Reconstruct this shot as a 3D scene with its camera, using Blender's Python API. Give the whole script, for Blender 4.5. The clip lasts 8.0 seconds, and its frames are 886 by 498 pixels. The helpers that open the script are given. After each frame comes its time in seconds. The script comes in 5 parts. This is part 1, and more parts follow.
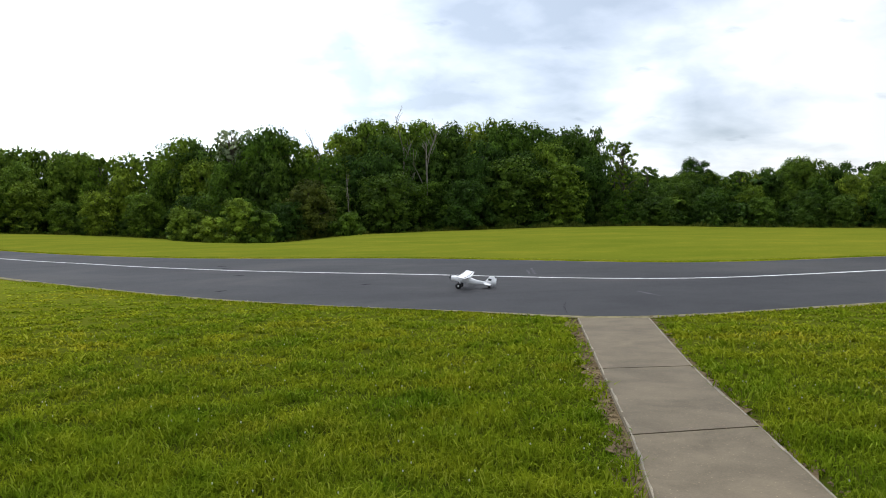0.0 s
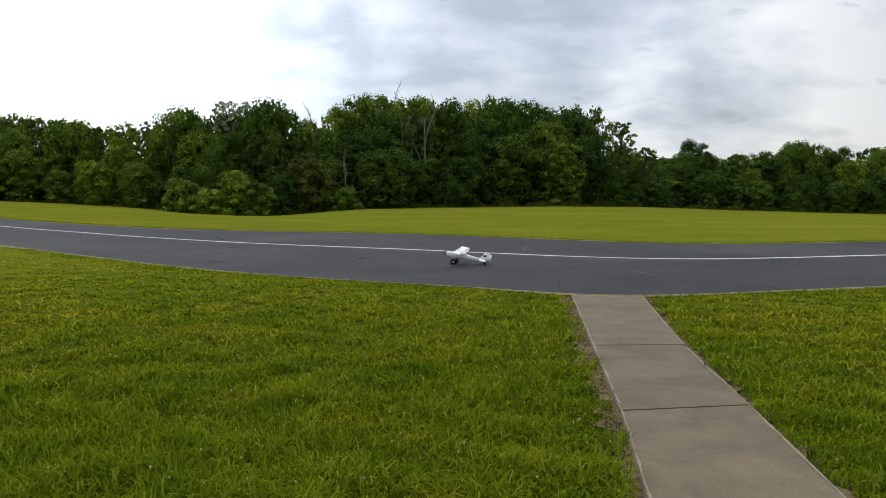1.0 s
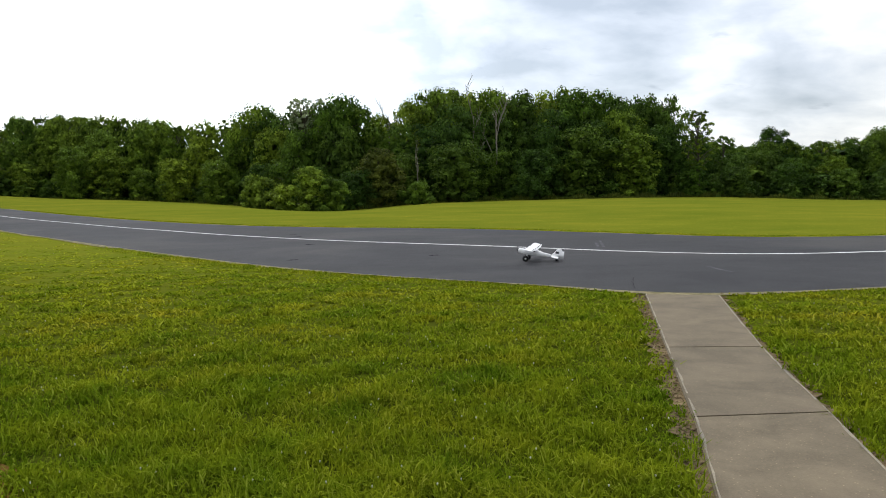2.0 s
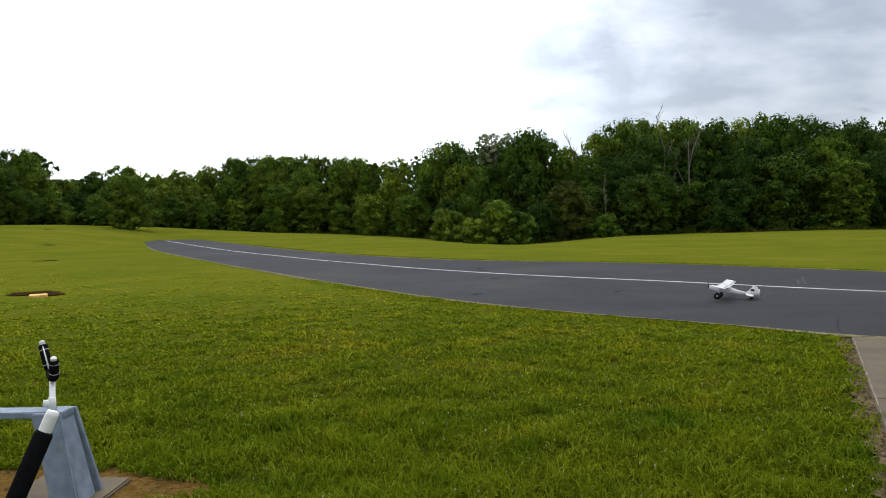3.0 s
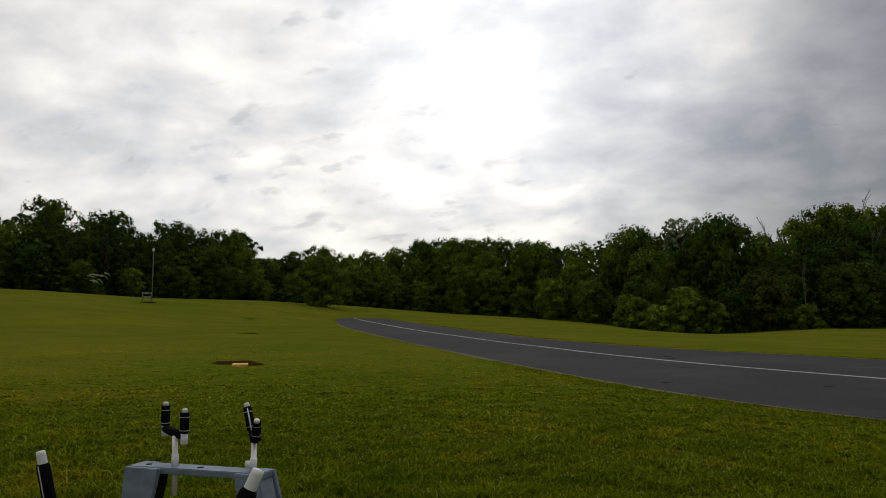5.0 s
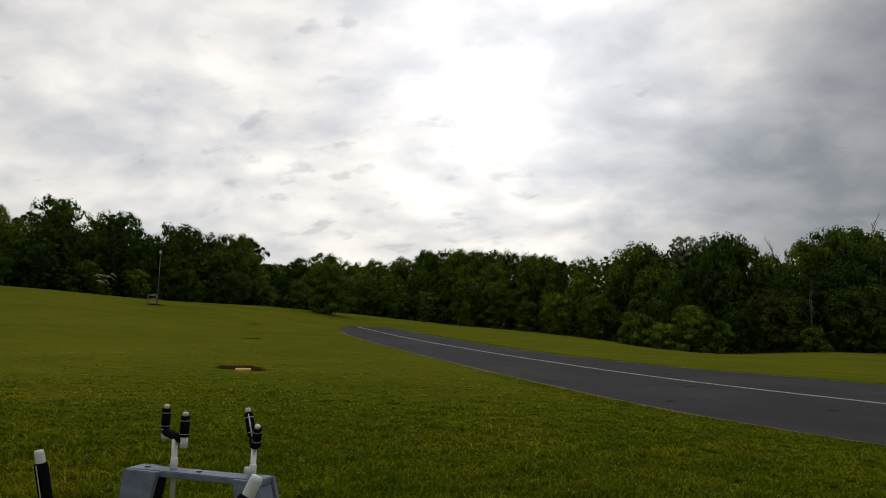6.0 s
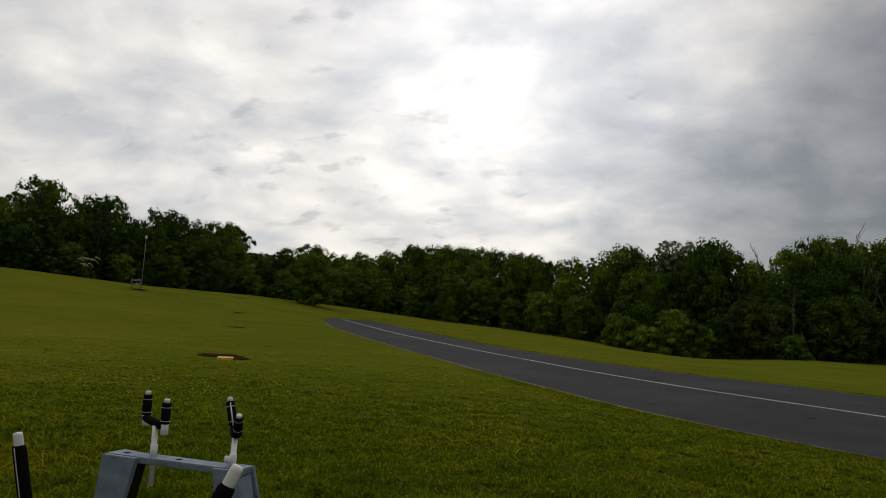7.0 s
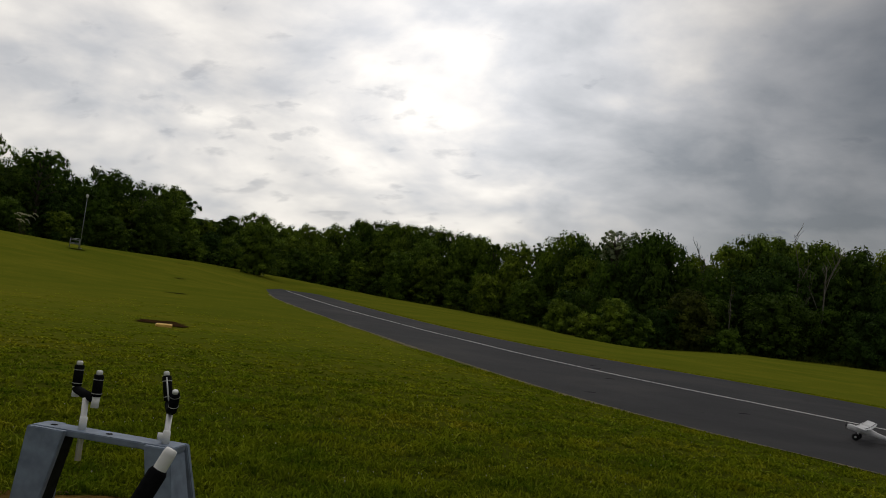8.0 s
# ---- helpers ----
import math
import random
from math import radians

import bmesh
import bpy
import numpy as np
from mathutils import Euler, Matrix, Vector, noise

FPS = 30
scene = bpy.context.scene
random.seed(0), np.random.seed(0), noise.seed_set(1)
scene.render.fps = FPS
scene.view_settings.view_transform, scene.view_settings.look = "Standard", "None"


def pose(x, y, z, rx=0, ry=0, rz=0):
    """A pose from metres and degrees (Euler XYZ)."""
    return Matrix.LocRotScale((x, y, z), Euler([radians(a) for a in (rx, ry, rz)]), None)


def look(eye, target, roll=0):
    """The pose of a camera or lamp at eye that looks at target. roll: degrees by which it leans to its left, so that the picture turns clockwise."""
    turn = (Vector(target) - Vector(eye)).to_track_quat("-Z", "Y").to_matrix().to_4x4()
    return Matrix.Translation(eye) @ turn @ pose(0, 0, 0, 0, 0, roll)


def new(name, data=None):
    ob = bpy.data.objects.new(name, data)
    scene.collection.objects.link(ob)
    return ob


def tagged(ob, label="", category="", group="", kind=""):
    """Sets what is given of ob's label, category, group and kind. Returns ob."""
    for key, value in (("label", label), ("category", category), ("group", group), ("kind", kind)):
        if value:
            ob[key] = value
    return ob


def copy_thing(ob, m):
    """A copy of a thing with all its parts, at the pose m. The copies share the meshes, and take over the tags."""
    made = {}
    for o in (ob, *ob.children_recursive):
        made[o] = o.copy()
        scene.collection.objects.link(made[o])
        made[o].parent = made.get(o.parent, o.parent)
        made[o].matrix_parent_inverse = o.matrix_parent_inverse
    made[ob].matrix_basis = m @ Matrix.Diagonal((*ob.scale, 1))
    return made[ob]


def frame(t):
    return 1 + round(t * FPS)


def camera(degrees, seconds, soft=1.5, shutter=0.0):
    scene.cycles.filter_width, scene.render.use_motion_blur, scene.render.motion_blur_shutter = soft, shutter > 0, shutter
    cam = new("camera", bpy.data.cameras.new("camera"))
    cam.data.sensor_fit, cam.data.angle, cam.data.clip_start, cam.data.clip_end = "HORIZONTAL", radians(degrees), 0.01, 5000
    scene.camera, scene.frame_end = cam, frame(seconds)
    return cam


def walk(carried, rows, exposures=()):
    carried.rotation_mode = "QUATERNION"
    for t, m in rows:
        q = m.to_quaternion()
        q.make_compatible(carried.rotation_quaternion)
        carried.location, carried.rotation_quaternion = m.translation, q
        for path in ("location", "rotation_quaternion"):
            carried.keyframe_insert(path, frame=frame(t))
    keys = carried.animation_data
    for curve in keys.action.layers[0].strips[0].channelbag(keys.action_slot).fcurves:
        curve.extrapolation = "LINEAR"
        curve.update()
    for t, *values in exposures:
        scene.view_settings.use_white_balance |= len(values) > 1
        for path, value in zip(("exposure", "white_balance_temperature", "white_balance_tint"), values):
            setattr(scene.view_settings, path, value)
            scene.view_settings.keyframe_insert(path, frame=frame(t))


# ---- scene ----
# camera: seconds, x, y, z, pitch, roll, yaw
cam = camera(56.0, 8.0, soft=0.95)
ROWS = [
    (0.0, 0.017, -0.005, 1.771, -2.30, 1.34, -0.00),
    (0.5, 0.032, 0.010, 1.745, -2.83, 0.90, -0.09),
    (1.0, 0.034, 0.028, 1.731, -3.88, 0.11, -0.19),
    (1.2, 0.034, 0.028, 1.731, -4.23, 0.08, 0.64),
    (2.3, 0.049, -0.070, 1.871, -4.27, 1.01, 7.81),
    (2.5, 0.042, -0.068, 1.859, -3.27, 0.90, 10.68),
    (3.0, 0.137, -0.051, 1.898, -1.86, 1.26, 17.56),
    (3.5, 0.120, -0.069, 1.871, 0.32, 0.79, 22.63),
    (4.0, 0.021, -0.008, 1.856, 1.75, -0.24, 26.74),
    (4.5, -0.021, 0.024, 1.830, 3.45, -0.06, 29.01),
    (5.0, -0.029, 0.036, 1.827, 4.01, -0.35, 29.90),
    (5.2, -0.029, 0.036, 1.827, 4.21, -0.49, 30.23),
    (6.3, -0.070, 0.086, 1.822, 4.82, -2.73, 30.00),
    (6.5, -0.074, 0.092, 1.822, 4.79, -3.06, 29.84),
    (7.0, -0.069, 0.067, 1.825, 4.52, -4.14, 29.15),
    (7.5, -0.048, 0.074, 1.824, 4.23, -5.12, 28.44),
    (8.0, -0.172, 0.168, 1.870, 3.38, -7.16, 25.33),
]
# seconds, stops, white balance
EXPOSURES = [(0.0, 0.12, 6200, 10), (0.5, -0.26, 6250, 10), (1.0, -0.27, 6400, 10), (1.2, -0.22, 6400, 10), (2.5, 0.12, 6450, 10), (3.0, -0.28, 6400, 10),
             (3.5, -0.86, 6600, 11), (4.0, -1.34, 6790, 11), (4.5, -1.57, 6890, 11), (5.2, -1.64, 6940, 11), (6.5, -1.72, 6960, 11), (8.0, -1.84, 6980, 11)]
walk(cam, [(t, pose(x, y, z, 90 + p, r, w)) for t, x, y, z, p, r, w in ROWS], EXPOSURES)

# ---- light: a bright overcast sky, the sun veiled behind thin cloud ----
SUN_AZ, SUN_EL = -25.0, 62.0
# thinner (+) and thicker (-) places of the cloud deck: bearing, height, reach, amount
SWELLS = [(-11, 13, 14, -0.19), (3, 12, 14, -0.18), (15, 11, 16, -0.19), (-6, 9, 7, -0.10), (7, 9, 7, -0.06), (28, 8, 11, 0.32), (13, 7, 4, 0.16), (-52, 16, 12, 0.05),
          (-33, 9, 9, 0.05), (-14, 7, 5, 0.05)]
world = bpy.data.worlds.new("overcast_sky")
scene.world = world
world.use_nodes = True


def nodes_of(tree):
    tree.nodes.clear()

    def add(kind, **values):
        n = tree.nodes.new(kind)
        for k, v in values.items():
            if k in n.inputs:
                n.inputs[k].default_value = v
        return n
    return add, tree.links.new


def mix_of(add, link, kind, fac, a, b):
    m = add("ShaderNodeMix")
    m.data_type, m.blend_type = "RGBA", kind
    if isinstance(fac, float):
        m.inputs["Factor"].default_value = fac
    else:
        link(fac, m.inputs["Factor"])
    for v, i in ((a, 6), (b, 7)):
        if isinstance(v, tuple):
            m.inputs[i].default_value = (*v, 1)
        else:
            link(v, m.inputs[i])
    return m.outputs[2]


def ramp_of(add, stops):
    r = add("ShaderNodeValToRGB")
    e = r.color_ramp.elements
    e[0].position, e[0].color = stops[0][0], (*stops[0][1], 1)
    e[1].position, e[1].color = stops[-1][0], (*stops[-1][1], 1)
    for p, c in stops[1:-1]:
        x = e.new(p)
        x.color = (*c, 1)
    return r


def setup_sky():
    add, link = nodes_of(world.node_tree)
    out = add("ShaderNodeOutputWorld")
    bg = add("ShaderNodeBackground")
    bg.inputs["Strength"].default_value = 1.0
    sky = add("ShaderNodeTexSky")
    sky.sky_type = "NISHITA"
    sky.sun_disc = False
    sky.sun_elevation = radians(SUN_EL)
    sky.sun_rotation = radians(SUN_AZ)
    tc = add("ShaderNodeTexCoord")
    sep = add("ShaderNodeSeparateXYZ")
    link(tc.outputs["Generated"], sep.inputs[0])
    # cloud deck: the direction met with a flat layer overhead
    zz = add("ShaderNodeMath")
    zz.operation = "MAXIMUM"
    link(sep.outputs["Z"], zz.inputs[0])
    zz.inputs[1].default_value = 0.0
    za = add("ShaderNodeMath")
    za.operation = "ADD"
    link(zz.outputs[0], za.inputs[0])
    za.inputs[1].default_value = 0.36
    dx = add("ShaderNodeMath")
    dx.operation = "DIVIDE"
    link(sep.outputs["X"], dx.inputs[0])
    link(za.outputs[0], dx.inputs[1])
    dy = add("ShaderNodeMath")
    dy.operation = "DIVIDE"
    link(sep.outputs["Y"], dy.inputs[0])
    link(za.outputs[0], dy.inputs[1])
    deck = add("ShaderNodeCombineXYZ")
    link(dx.outputs[0], deck.inputs["X"])
    link(dy.outputs[0], deck.inputs["Y"])
    mp = add("ShaderNodeMapping")
    mp.inputs["Rotation"].default_value = (0, 0, radians(20))
    mp.inputs["Scale"].default_value = (2.5, 2.3, 1)
    mp.inputs["Location"].default_value = (3.1, 0.4, 0)
    link(deck.outputs[0], mp.inputs["Vector"])
    big = add("ShaderNodeTexNoise", Scale=1.0, Detail=10.0, Roughness=0.52, Distortion=0.35)
    link(mp.outputs[0], big.inputs["Vector"])
    mp2 = add("ShaderNodeMapping")
    mp2.inputs["Rotation"].default_value = (0, 0, radians(-40))
    mp2.inputs["Scale"].default_value = (5.5, 7.0, 1)
    link(deck.outputs[0], mp2.inputs["Vector"])
    mid = add("ShaderNodeTexNoise", Scale=1.0, Detail=7.0, Roughness=0.5, Distortion=0.25)
    link(mp2.outputs[0], mid.inputs["Vector"])

    def maths(kind, a, b, c=None):
        n = add("ShaderNodeMath")
        n.operation = kind
        for i, v in enumerate((a, b, c)):
            if v is None:
                continue
            if isinstance(v, float):
                n.inputs[i].default_value = v
            else:
                link(v, n.inputs[i])
        return n.outputs[0]

    def lobe(bearing, height, reach, power, gain):
        """A soft round swell of the cloud deck: 0 outside reach degrees, gain in its middle. Also the cosine of the way to it."""
        e, w = radians(height), radians(bearing)
        towards = add("ShaderNodeVectorMath")
        towards.operation = "DOT_PRODUCT"
        link(tc.outputs["Generated"], towards.inputs[0])
        towards.inputs[1].default_value = (math.sin(w) * math.cos(e), math.cos(w) * math.cos(e), math.sin(e))
        near = add("ShaderNodeMapRange")
        near.inputs["From Min"].default_value = math.cos(radians(reach))
        near.inputs["From Max"].default_value = 1.0
        link(towards.outputs["Value"], near.inputs["Value"])
        return towards, maths("MULTIPLY", maths("POWER", near.outputs[0], power), gain)

    # thick and thin parts of the deck
    thin = maths("MULTIPLY_ADD", big.outputs["Fac"], 1.15, maths("MULTIPLY_ADD", mid.outputs["Fac"], 0.6, -0.375))
    for bearing, height, reach, gain in SWELLS:
        thin = maths("ADD", thin, lobe(bearing, height, reach, 1.0, gain)[1])
    ramp = ramp_of(add, [(0.1, (0.50, 0.55, 0.62)), (0.38, (0.82, 0.86, 0.93)), (0.54, (1.08, 1.09, 1.11)), (0.74, (1.42, 1.41, 1.38))])
    link(thin, ramp.inputs[0])
    # small dark scud under the deck, low over the trees
    mp3 = add("ShaderNodeMapping")
    mp3.inputs["Rotation"].default_value = (0, 0, radians(-28))
    mp3.inputs["Scale"].default_value = (6.5, 10.0, 1)
    link(deck.outputs[0], mp3.inputs["Vector"])
    small = add("ShaderNodeTexNoise", Scale=1.3, Detail=5.0, Roughness=0.5, Distortion=0.2)
    link(mp3.outputs[0], small.inputs["Vector"])
    scud = maths("ADD", small.outputs["Fac"], lobe(-37.0, 6.5, 16.0, 0.7, 0.09)[1])
    puff = ramp_of(add, [(0.655, (1, 1, 1)), (0.74, (0.80, 0.81, 0.83))])
    link(scud, puff.inputs[0])
    decked = mix_of(add, link, "MULTIPLY", 1.0, ramp.outputs["Color"], puff.outputs["Color"])
    # thin bright cloud round the hidden sun, and a broad veil beside it
    dot, sunny = lobe(SUN_AZ + 1, 20.0, 18.0, 1.3, 1.25)
    _, misty = lobe(-47.0, 12.0, 46.0, 0.85, 1.32)
    veil = maths("ADD", maths("ADD", sunny, misty), 1.0)
    lit = add("ShaderNodeVectorMath")
    lit.operation = "SCALE"
    link(decked, lit.inputs[0])
    link(veil, lit.inputs["Scale"])
    side = add("ShaderNodeMapRange")
    side.interpolation_type = "SMOOTHSTEP"
    side.inputs["From Min"].default_value = 0.5
    side.inputs["From Max"].default_value = 0.95
    side.inputs["To Min"].default_value = 0.48
    side.inputs["To Max"].default_value = 1.0
    link(dot.outputs["Value"], side.inputs["Value"])
    sided = add("ShaderNodeVectorMath")
    sided.operation = "SCALE"
    link(lit.outputs[0], sided.inputs[0])
    link(side.outputs[0], sided.inputs["Scale"])
    high = add("ShaderNodeMapRange")
    high.interpolation_type = "SMOOTHSTEP"
    high.inputs["From Min"].default_value = 0.36
    high.inputs["From Max"].default_value = 1.0
    high.inputs["To Min"].default_value = 1.0
    high.inputs["To Max"].default_value = 2.55
    link(sep.outputs["Z"], high.inputs["Value"])
    lifted = add("ShaderNodeVectorMath")
    lifted.operation = "SCALE"
    link(sided.outputs[0], lifted.inputs[0])
    link(high.outputs[0], lifted.inputs["Scale"])
    # a little of the blue sky shines through the deck
    blue = add("ShaderNodeVectorMath")
    blue.operation = "SCALE"
    link(sky.outputs["Color"], blue.inputs[0])
    blue.inputs["Scale"].default_value = 0.03
    total = add("ShaderNodeVectorMath")
    total.operation = "ADD"
    link(lifted.outputs[0], total.inputs[0])
    link(blue.outputs[0], total.inputs[1])
    link(total.outputs[0], bg.inputs["Color"])
    link(bg.outputs[0], out.inputs["Surface"])


setup_sky()
sun = new("sun", bpy.data.lights.new("sun", "SUN"))
sun.data.energy = 0.66
sun.data.angle = radians(25)
sun.data.color = (1.0, 0.96, 0.9)
_az, _el = radians(SUN_AZ), radians(SUN_EL)
sun.matrix_world = look((60 * math.sin(_az) * math.cos(_el), 60 * math.cos(_az) * math.cos(_el), 60 * math.sin(_el)), (0, 0, 0))

# ---- materials ----


def material(name, rough=0.8, metal=0.0, spec=0.3):
    m = bpy.data.materials.new(name)
    m.use_nodes = True
    add, link = nodes_of(m.node_tree)
    out = add("ShaderNodeOutputMaterial")
    b = add("ShaderNodeBsdfPrincipled")
    b.inputs["Roughness"].default_value = rough
    b.inputs["Metallic"].default_value = metal
    b.inputs["Specular IOR Level"].default_value = spec
    link(b.outputs[0], out.inputs["Surface"])
    return m, add, link, b, out


def noise_of(add, link, coord, scale, detail=4.0, rough=0.55, dist=0.0):
    n = add("ShaderNodeTexNoise", Scale=scale, Detail=detail, Roughness=rough, Distortion=dist)
    link(coord, n.inputs["Vector"])
    return n


def bump_of(add, link, height, strength, distance, b):
    n = add("ShaderNodeBump")
    n.inputs["Strength"].default_value = strength
    n.inputs["Distance"].default_value = distance
    link(height, n.inputs["Height"])
    link(n.outputs[0], b.inputs["Normal"])


def plain(name, colour, rough=0.6, metal=0.0, vary=0.12, scale=20.0, bump=0.0, spec=0.3):
    """Paint, plastic, foam: one colour with fine mottling and slight wear."""
    m, add, link, b, out = material(name, rough, metal, spec)
    tc = add("ShaderNodeTexCoord")
    n = noise_of(add, link, tc.outputs["Object"], scale, 6.0)
    lo = tuple(c * (1 - vary) for c in colour)
    hi = tuple(min(1.0, c * (1 + vary)) for c in colour)
    r = ramp_of(add, [(0.3, lo), (0.7, hi)])
    link(n.outputs["Fac"], r.inputs[0])
    link(r.outputs[0], b.inputs["Base Color"])
    if bump:
        bump_of(add, link, n.outputs["Fac"], bump, 0.004, b)
    return m


def turf_material():
    m, add, link, b, out = material("turf", 1.0, 0.0, 0.0)
    pos = add("ShaderNodeNewGeometry").outputs["Position"]
    fine = noise_of(add, link, pos, 9.0, 6.0, 0.7)
    mid = noise_of(add, link, pos, 1.3, 5.0, 0.65)
    wide = noise_of(add, link, pos, 0.075, 6.0, 0.62)
    a = ramp_of(add, [(0.3, (0.097, 0.122, 0.009)), (0.7, (0.169, 0.179, 0.019))])
    link(fine.outputs["Fac"], a.inputs[0])
    c = ramp_of(add, [(0.35, (0.117, 0.136, 0.012)), (0.68, (0.159, 0.168, 0.017))])
    link(mid.outputs["Fac"], c.inputs[0])
    d = ramp_of(add, [(0.36, (0.097, 0.129, 0.012)), (0.64, (0.191, 0.187, 0.020))])
    link(wide.outputs["Fac"], d.inputs[0])
    col = mix_of(add, link, "MIX", 0.36, a.outputs[0], c.outputs[0])
    col = mix_of(add, link, "MIX", 0.45, col, d.outputs[0])
    dry = noise_of(add, link, pos, 0.3, 6.0, 0.68, 0.5)
    dryness = ramp_of(add, [(0.37, (0.92, 0.96, 0.93)), (0.52, (1.0, 1.0, 0.97)), (0.68, (1.15, 1.07, 1.08))])
    link(dry.outputs["Fac"], dryness.inputs[0])
    col = mix_of(add, link, "MULTIPLY", 1.0, col, dryness.outputs[0])
    weeds = add("ShaderNodeTexVoronoi", Scale=3.2)
    link(pos, weeds.inputs["Vector"])
    pick = ramp_of(add, [(0.10, (1.3, 1.26, 1.3)), (0.24, (1.0, 1.0, 1.0))])
    link(weeds.outputs["Distance"], pick.inputs[0])
    col = mix_of(add, link, "MULTIPLY", 1.0, col, pick.outputs[0])
    link(col, b.inputs["Base Color"])
    bump_of(add, link, fine.outputs["Fac"], 0.35, 0.03, b)
    # ground colour darkened towards the origin: painted shade between the near blades
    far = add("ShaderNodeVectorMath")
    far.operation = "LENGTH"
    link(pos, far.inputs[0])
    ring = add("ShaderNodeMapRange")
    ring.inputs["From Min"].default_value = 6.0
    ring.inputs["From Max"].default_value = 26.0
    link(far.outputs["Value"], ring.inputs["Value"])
    gap_shade = ramp_of(add, [(0.3, (0.026, 0.037, 0.004)), (0.7, (0.064, 0.078, 0.008))])
    link(fine.outputs["Fac"], gap_shade.inputs[0])
    link(mix_of(add, link, "MIX", ring.outputs[0], gap_shade.outputs[0], col), b.inputs["Base Color"])
    return m


def blade_material():
    m = bpy.data.materials.new("grass_blade")
    m.use_nodes = True
    add, link = nodes_of(m.node_tree)
    out = add("ShaderNodeOutputMaterial")
    g = add("ShaderNodeNewGeometry")
    mid = noise_of(add, link, g.outputs["Position"], 1.1, 4.0, 0.6)
    r = ramp_of(add, [(0.0, (0.040, 0.070, 0.005)), (0.5, (0.102, 0.151, 0.007)), (0.85, (0.208, 0.260, 0.017)), (1.0, (0.30, 0.335, 0.05))])
    link(g.outputs["Random Per Island"], r.inputs[0])
    r2 = ramp_of(add, [(0.36, (0.062, 0.104, 0.004)), (0.66, (0.25, 0.25, 0.010))])
    link(mid.outputs["Fac"], r2.inputs[0])
    col = mix_of(add, link, "MIX", 0.45, r.outputs[0], r2.outputs[0])
    dry = noise_of(add, link, g.outputs["Position"], 0.3, 6.0, 0.68, 0.5)
    dryness = ramp_of(add, [(0.4, (0.9, 1.03, 0.86)), (0.54, (1.15, 1.15, 1.0)), (0.68, (1.5, 1.24, 1.3))])
    link(dry.outputs["Fac"], dryness.inputs[0])
    col = mix_of(add, link, "MULTIPLY", 1.0, col, dryness.outputs[0])
    # blade colour scaled up further out, to match the brighter turf there
    far = add("ShaderNodeVectorMath")
    far.operation = "LENGTH"
    link(g.outputs["Position"], far.inputs[0])
    mown = add("ShaderNodeMapRange")
    mown.inputs["From Min"].default_value = 7.0
    mown.inputs["From Max"].default_value = 24.0
    link(far.outputs["Value"], mown.inputs["Value"])
    col = mix_of(add, link, "MIX", mown.outputs[0], col, mix_of(add, link, "MULTIPLY", 1.0, col, (1.6, 1.42, 1.5)))
    d = add("ShaderNodeBsdfPrincipled", Roughness=0.7)
    d.inputs["Specular IOR Level"].default_value = 0.0
    t = add("ShaderNodeBsdfTranslucent")
    link(col, d.inputs["Base Color"])
    link(col, t.inputs["Color"])
    mx = add("ShaderNodeMixShader")
    mx.inputs[0].default_value = 0.3
    link(d.outputs[0], mx.inputs[1])
    link(t.outputs[0], mx.inputs[2])
    link(mx.outputs[0], out.inputs["Surface"])
    return m


def leaf_material(name, dark, light):
    m = bpy.data.materials.new(name)
    m.use_nodes = True
    add, link = nodes_of(m.node_tree)
    out = add("ShaderNodeOutputMaterial")
    g = add("ShaderNodeNewGeometry")
    oi = add("ShaderNodeObjectInfo")
    n = noise_of(add, link, g.outputs["Position"], 0.35, 3.0)
    clump = noise_of(add, link, g.outputs["Position"], 0.9, 3.0, 0.6)
    wide = add("ShaderNodeMapRange")
    wide.inputs["From Min"].default_value = 0.32
    wide.inputs["From Max"].default_value = 0.68
    link(clump.outputs["Fac"], wide.inputs["Value"])
    fac = add("ShaderNodeMath")
    fac.operation = "MULTIPLY_ADD"
    link(g.outputs["Random Per Island"], fac.inputs[0])
    fac.inputs[1].default_value = 0.42
    part_of = add("ShaderNodeMath")
    part_of.operation = "MULTIPLY"
    link(wide.outputs[0], part_of.inputs[0])
    part_of.inputs[1].default_value = 0.6
    link(part_of.outputs[0], fac.inputs[2])
    r = ramp_of(add, [(0.0, dark), (1.0, light)])
    link(fac.outputs[0], r.inputs[0])
    patch = ramp_of(add, [(0.36, (0.6, 0.64, 0.64)), (0.66, (1.38, 1.32, 1.12))])
    link(n.outputs["Fac"], patch.inputs[0])
    tint = ramp_of(add, [(0.0, (0.58, 0.70, 0.70)), (0.35, (0.84, 0.92, 0.92)), (0.7, (1.1, 1.08, 1.0)), (1.0, (1.26, 1.19, 0.95))])
    link(oi.outputs["Random"], tint.inputs[0])
    col = mix_of(add, link, "MULTIPLY", 1.0, r.outputs[0], patch.outputs[0])
    col = mix_of(add, link, "MULTIPLY", 1.0, col, tint.outputs[0])
    d = add("ShaderNodeBsdfPrincipled", Roughness=0.7)
    d.inputs["Specular IOR Level"].default_value = 0.06
    t = add("ShaderNodeBsdfTranslucent")
    link(col, d.inputs["Base Color"])
    link(col, t.inputs["Color"])
    mx = add("ShaderNodeMixShader")
    mx.inputs[0].default_value = 0.24
    link(d.outputs[0], mx.inputs[1])
    link(t.outputs[0], mx.inputs[2])
    link(mx.outputs[0], out.inputs["Surface"])
    return m


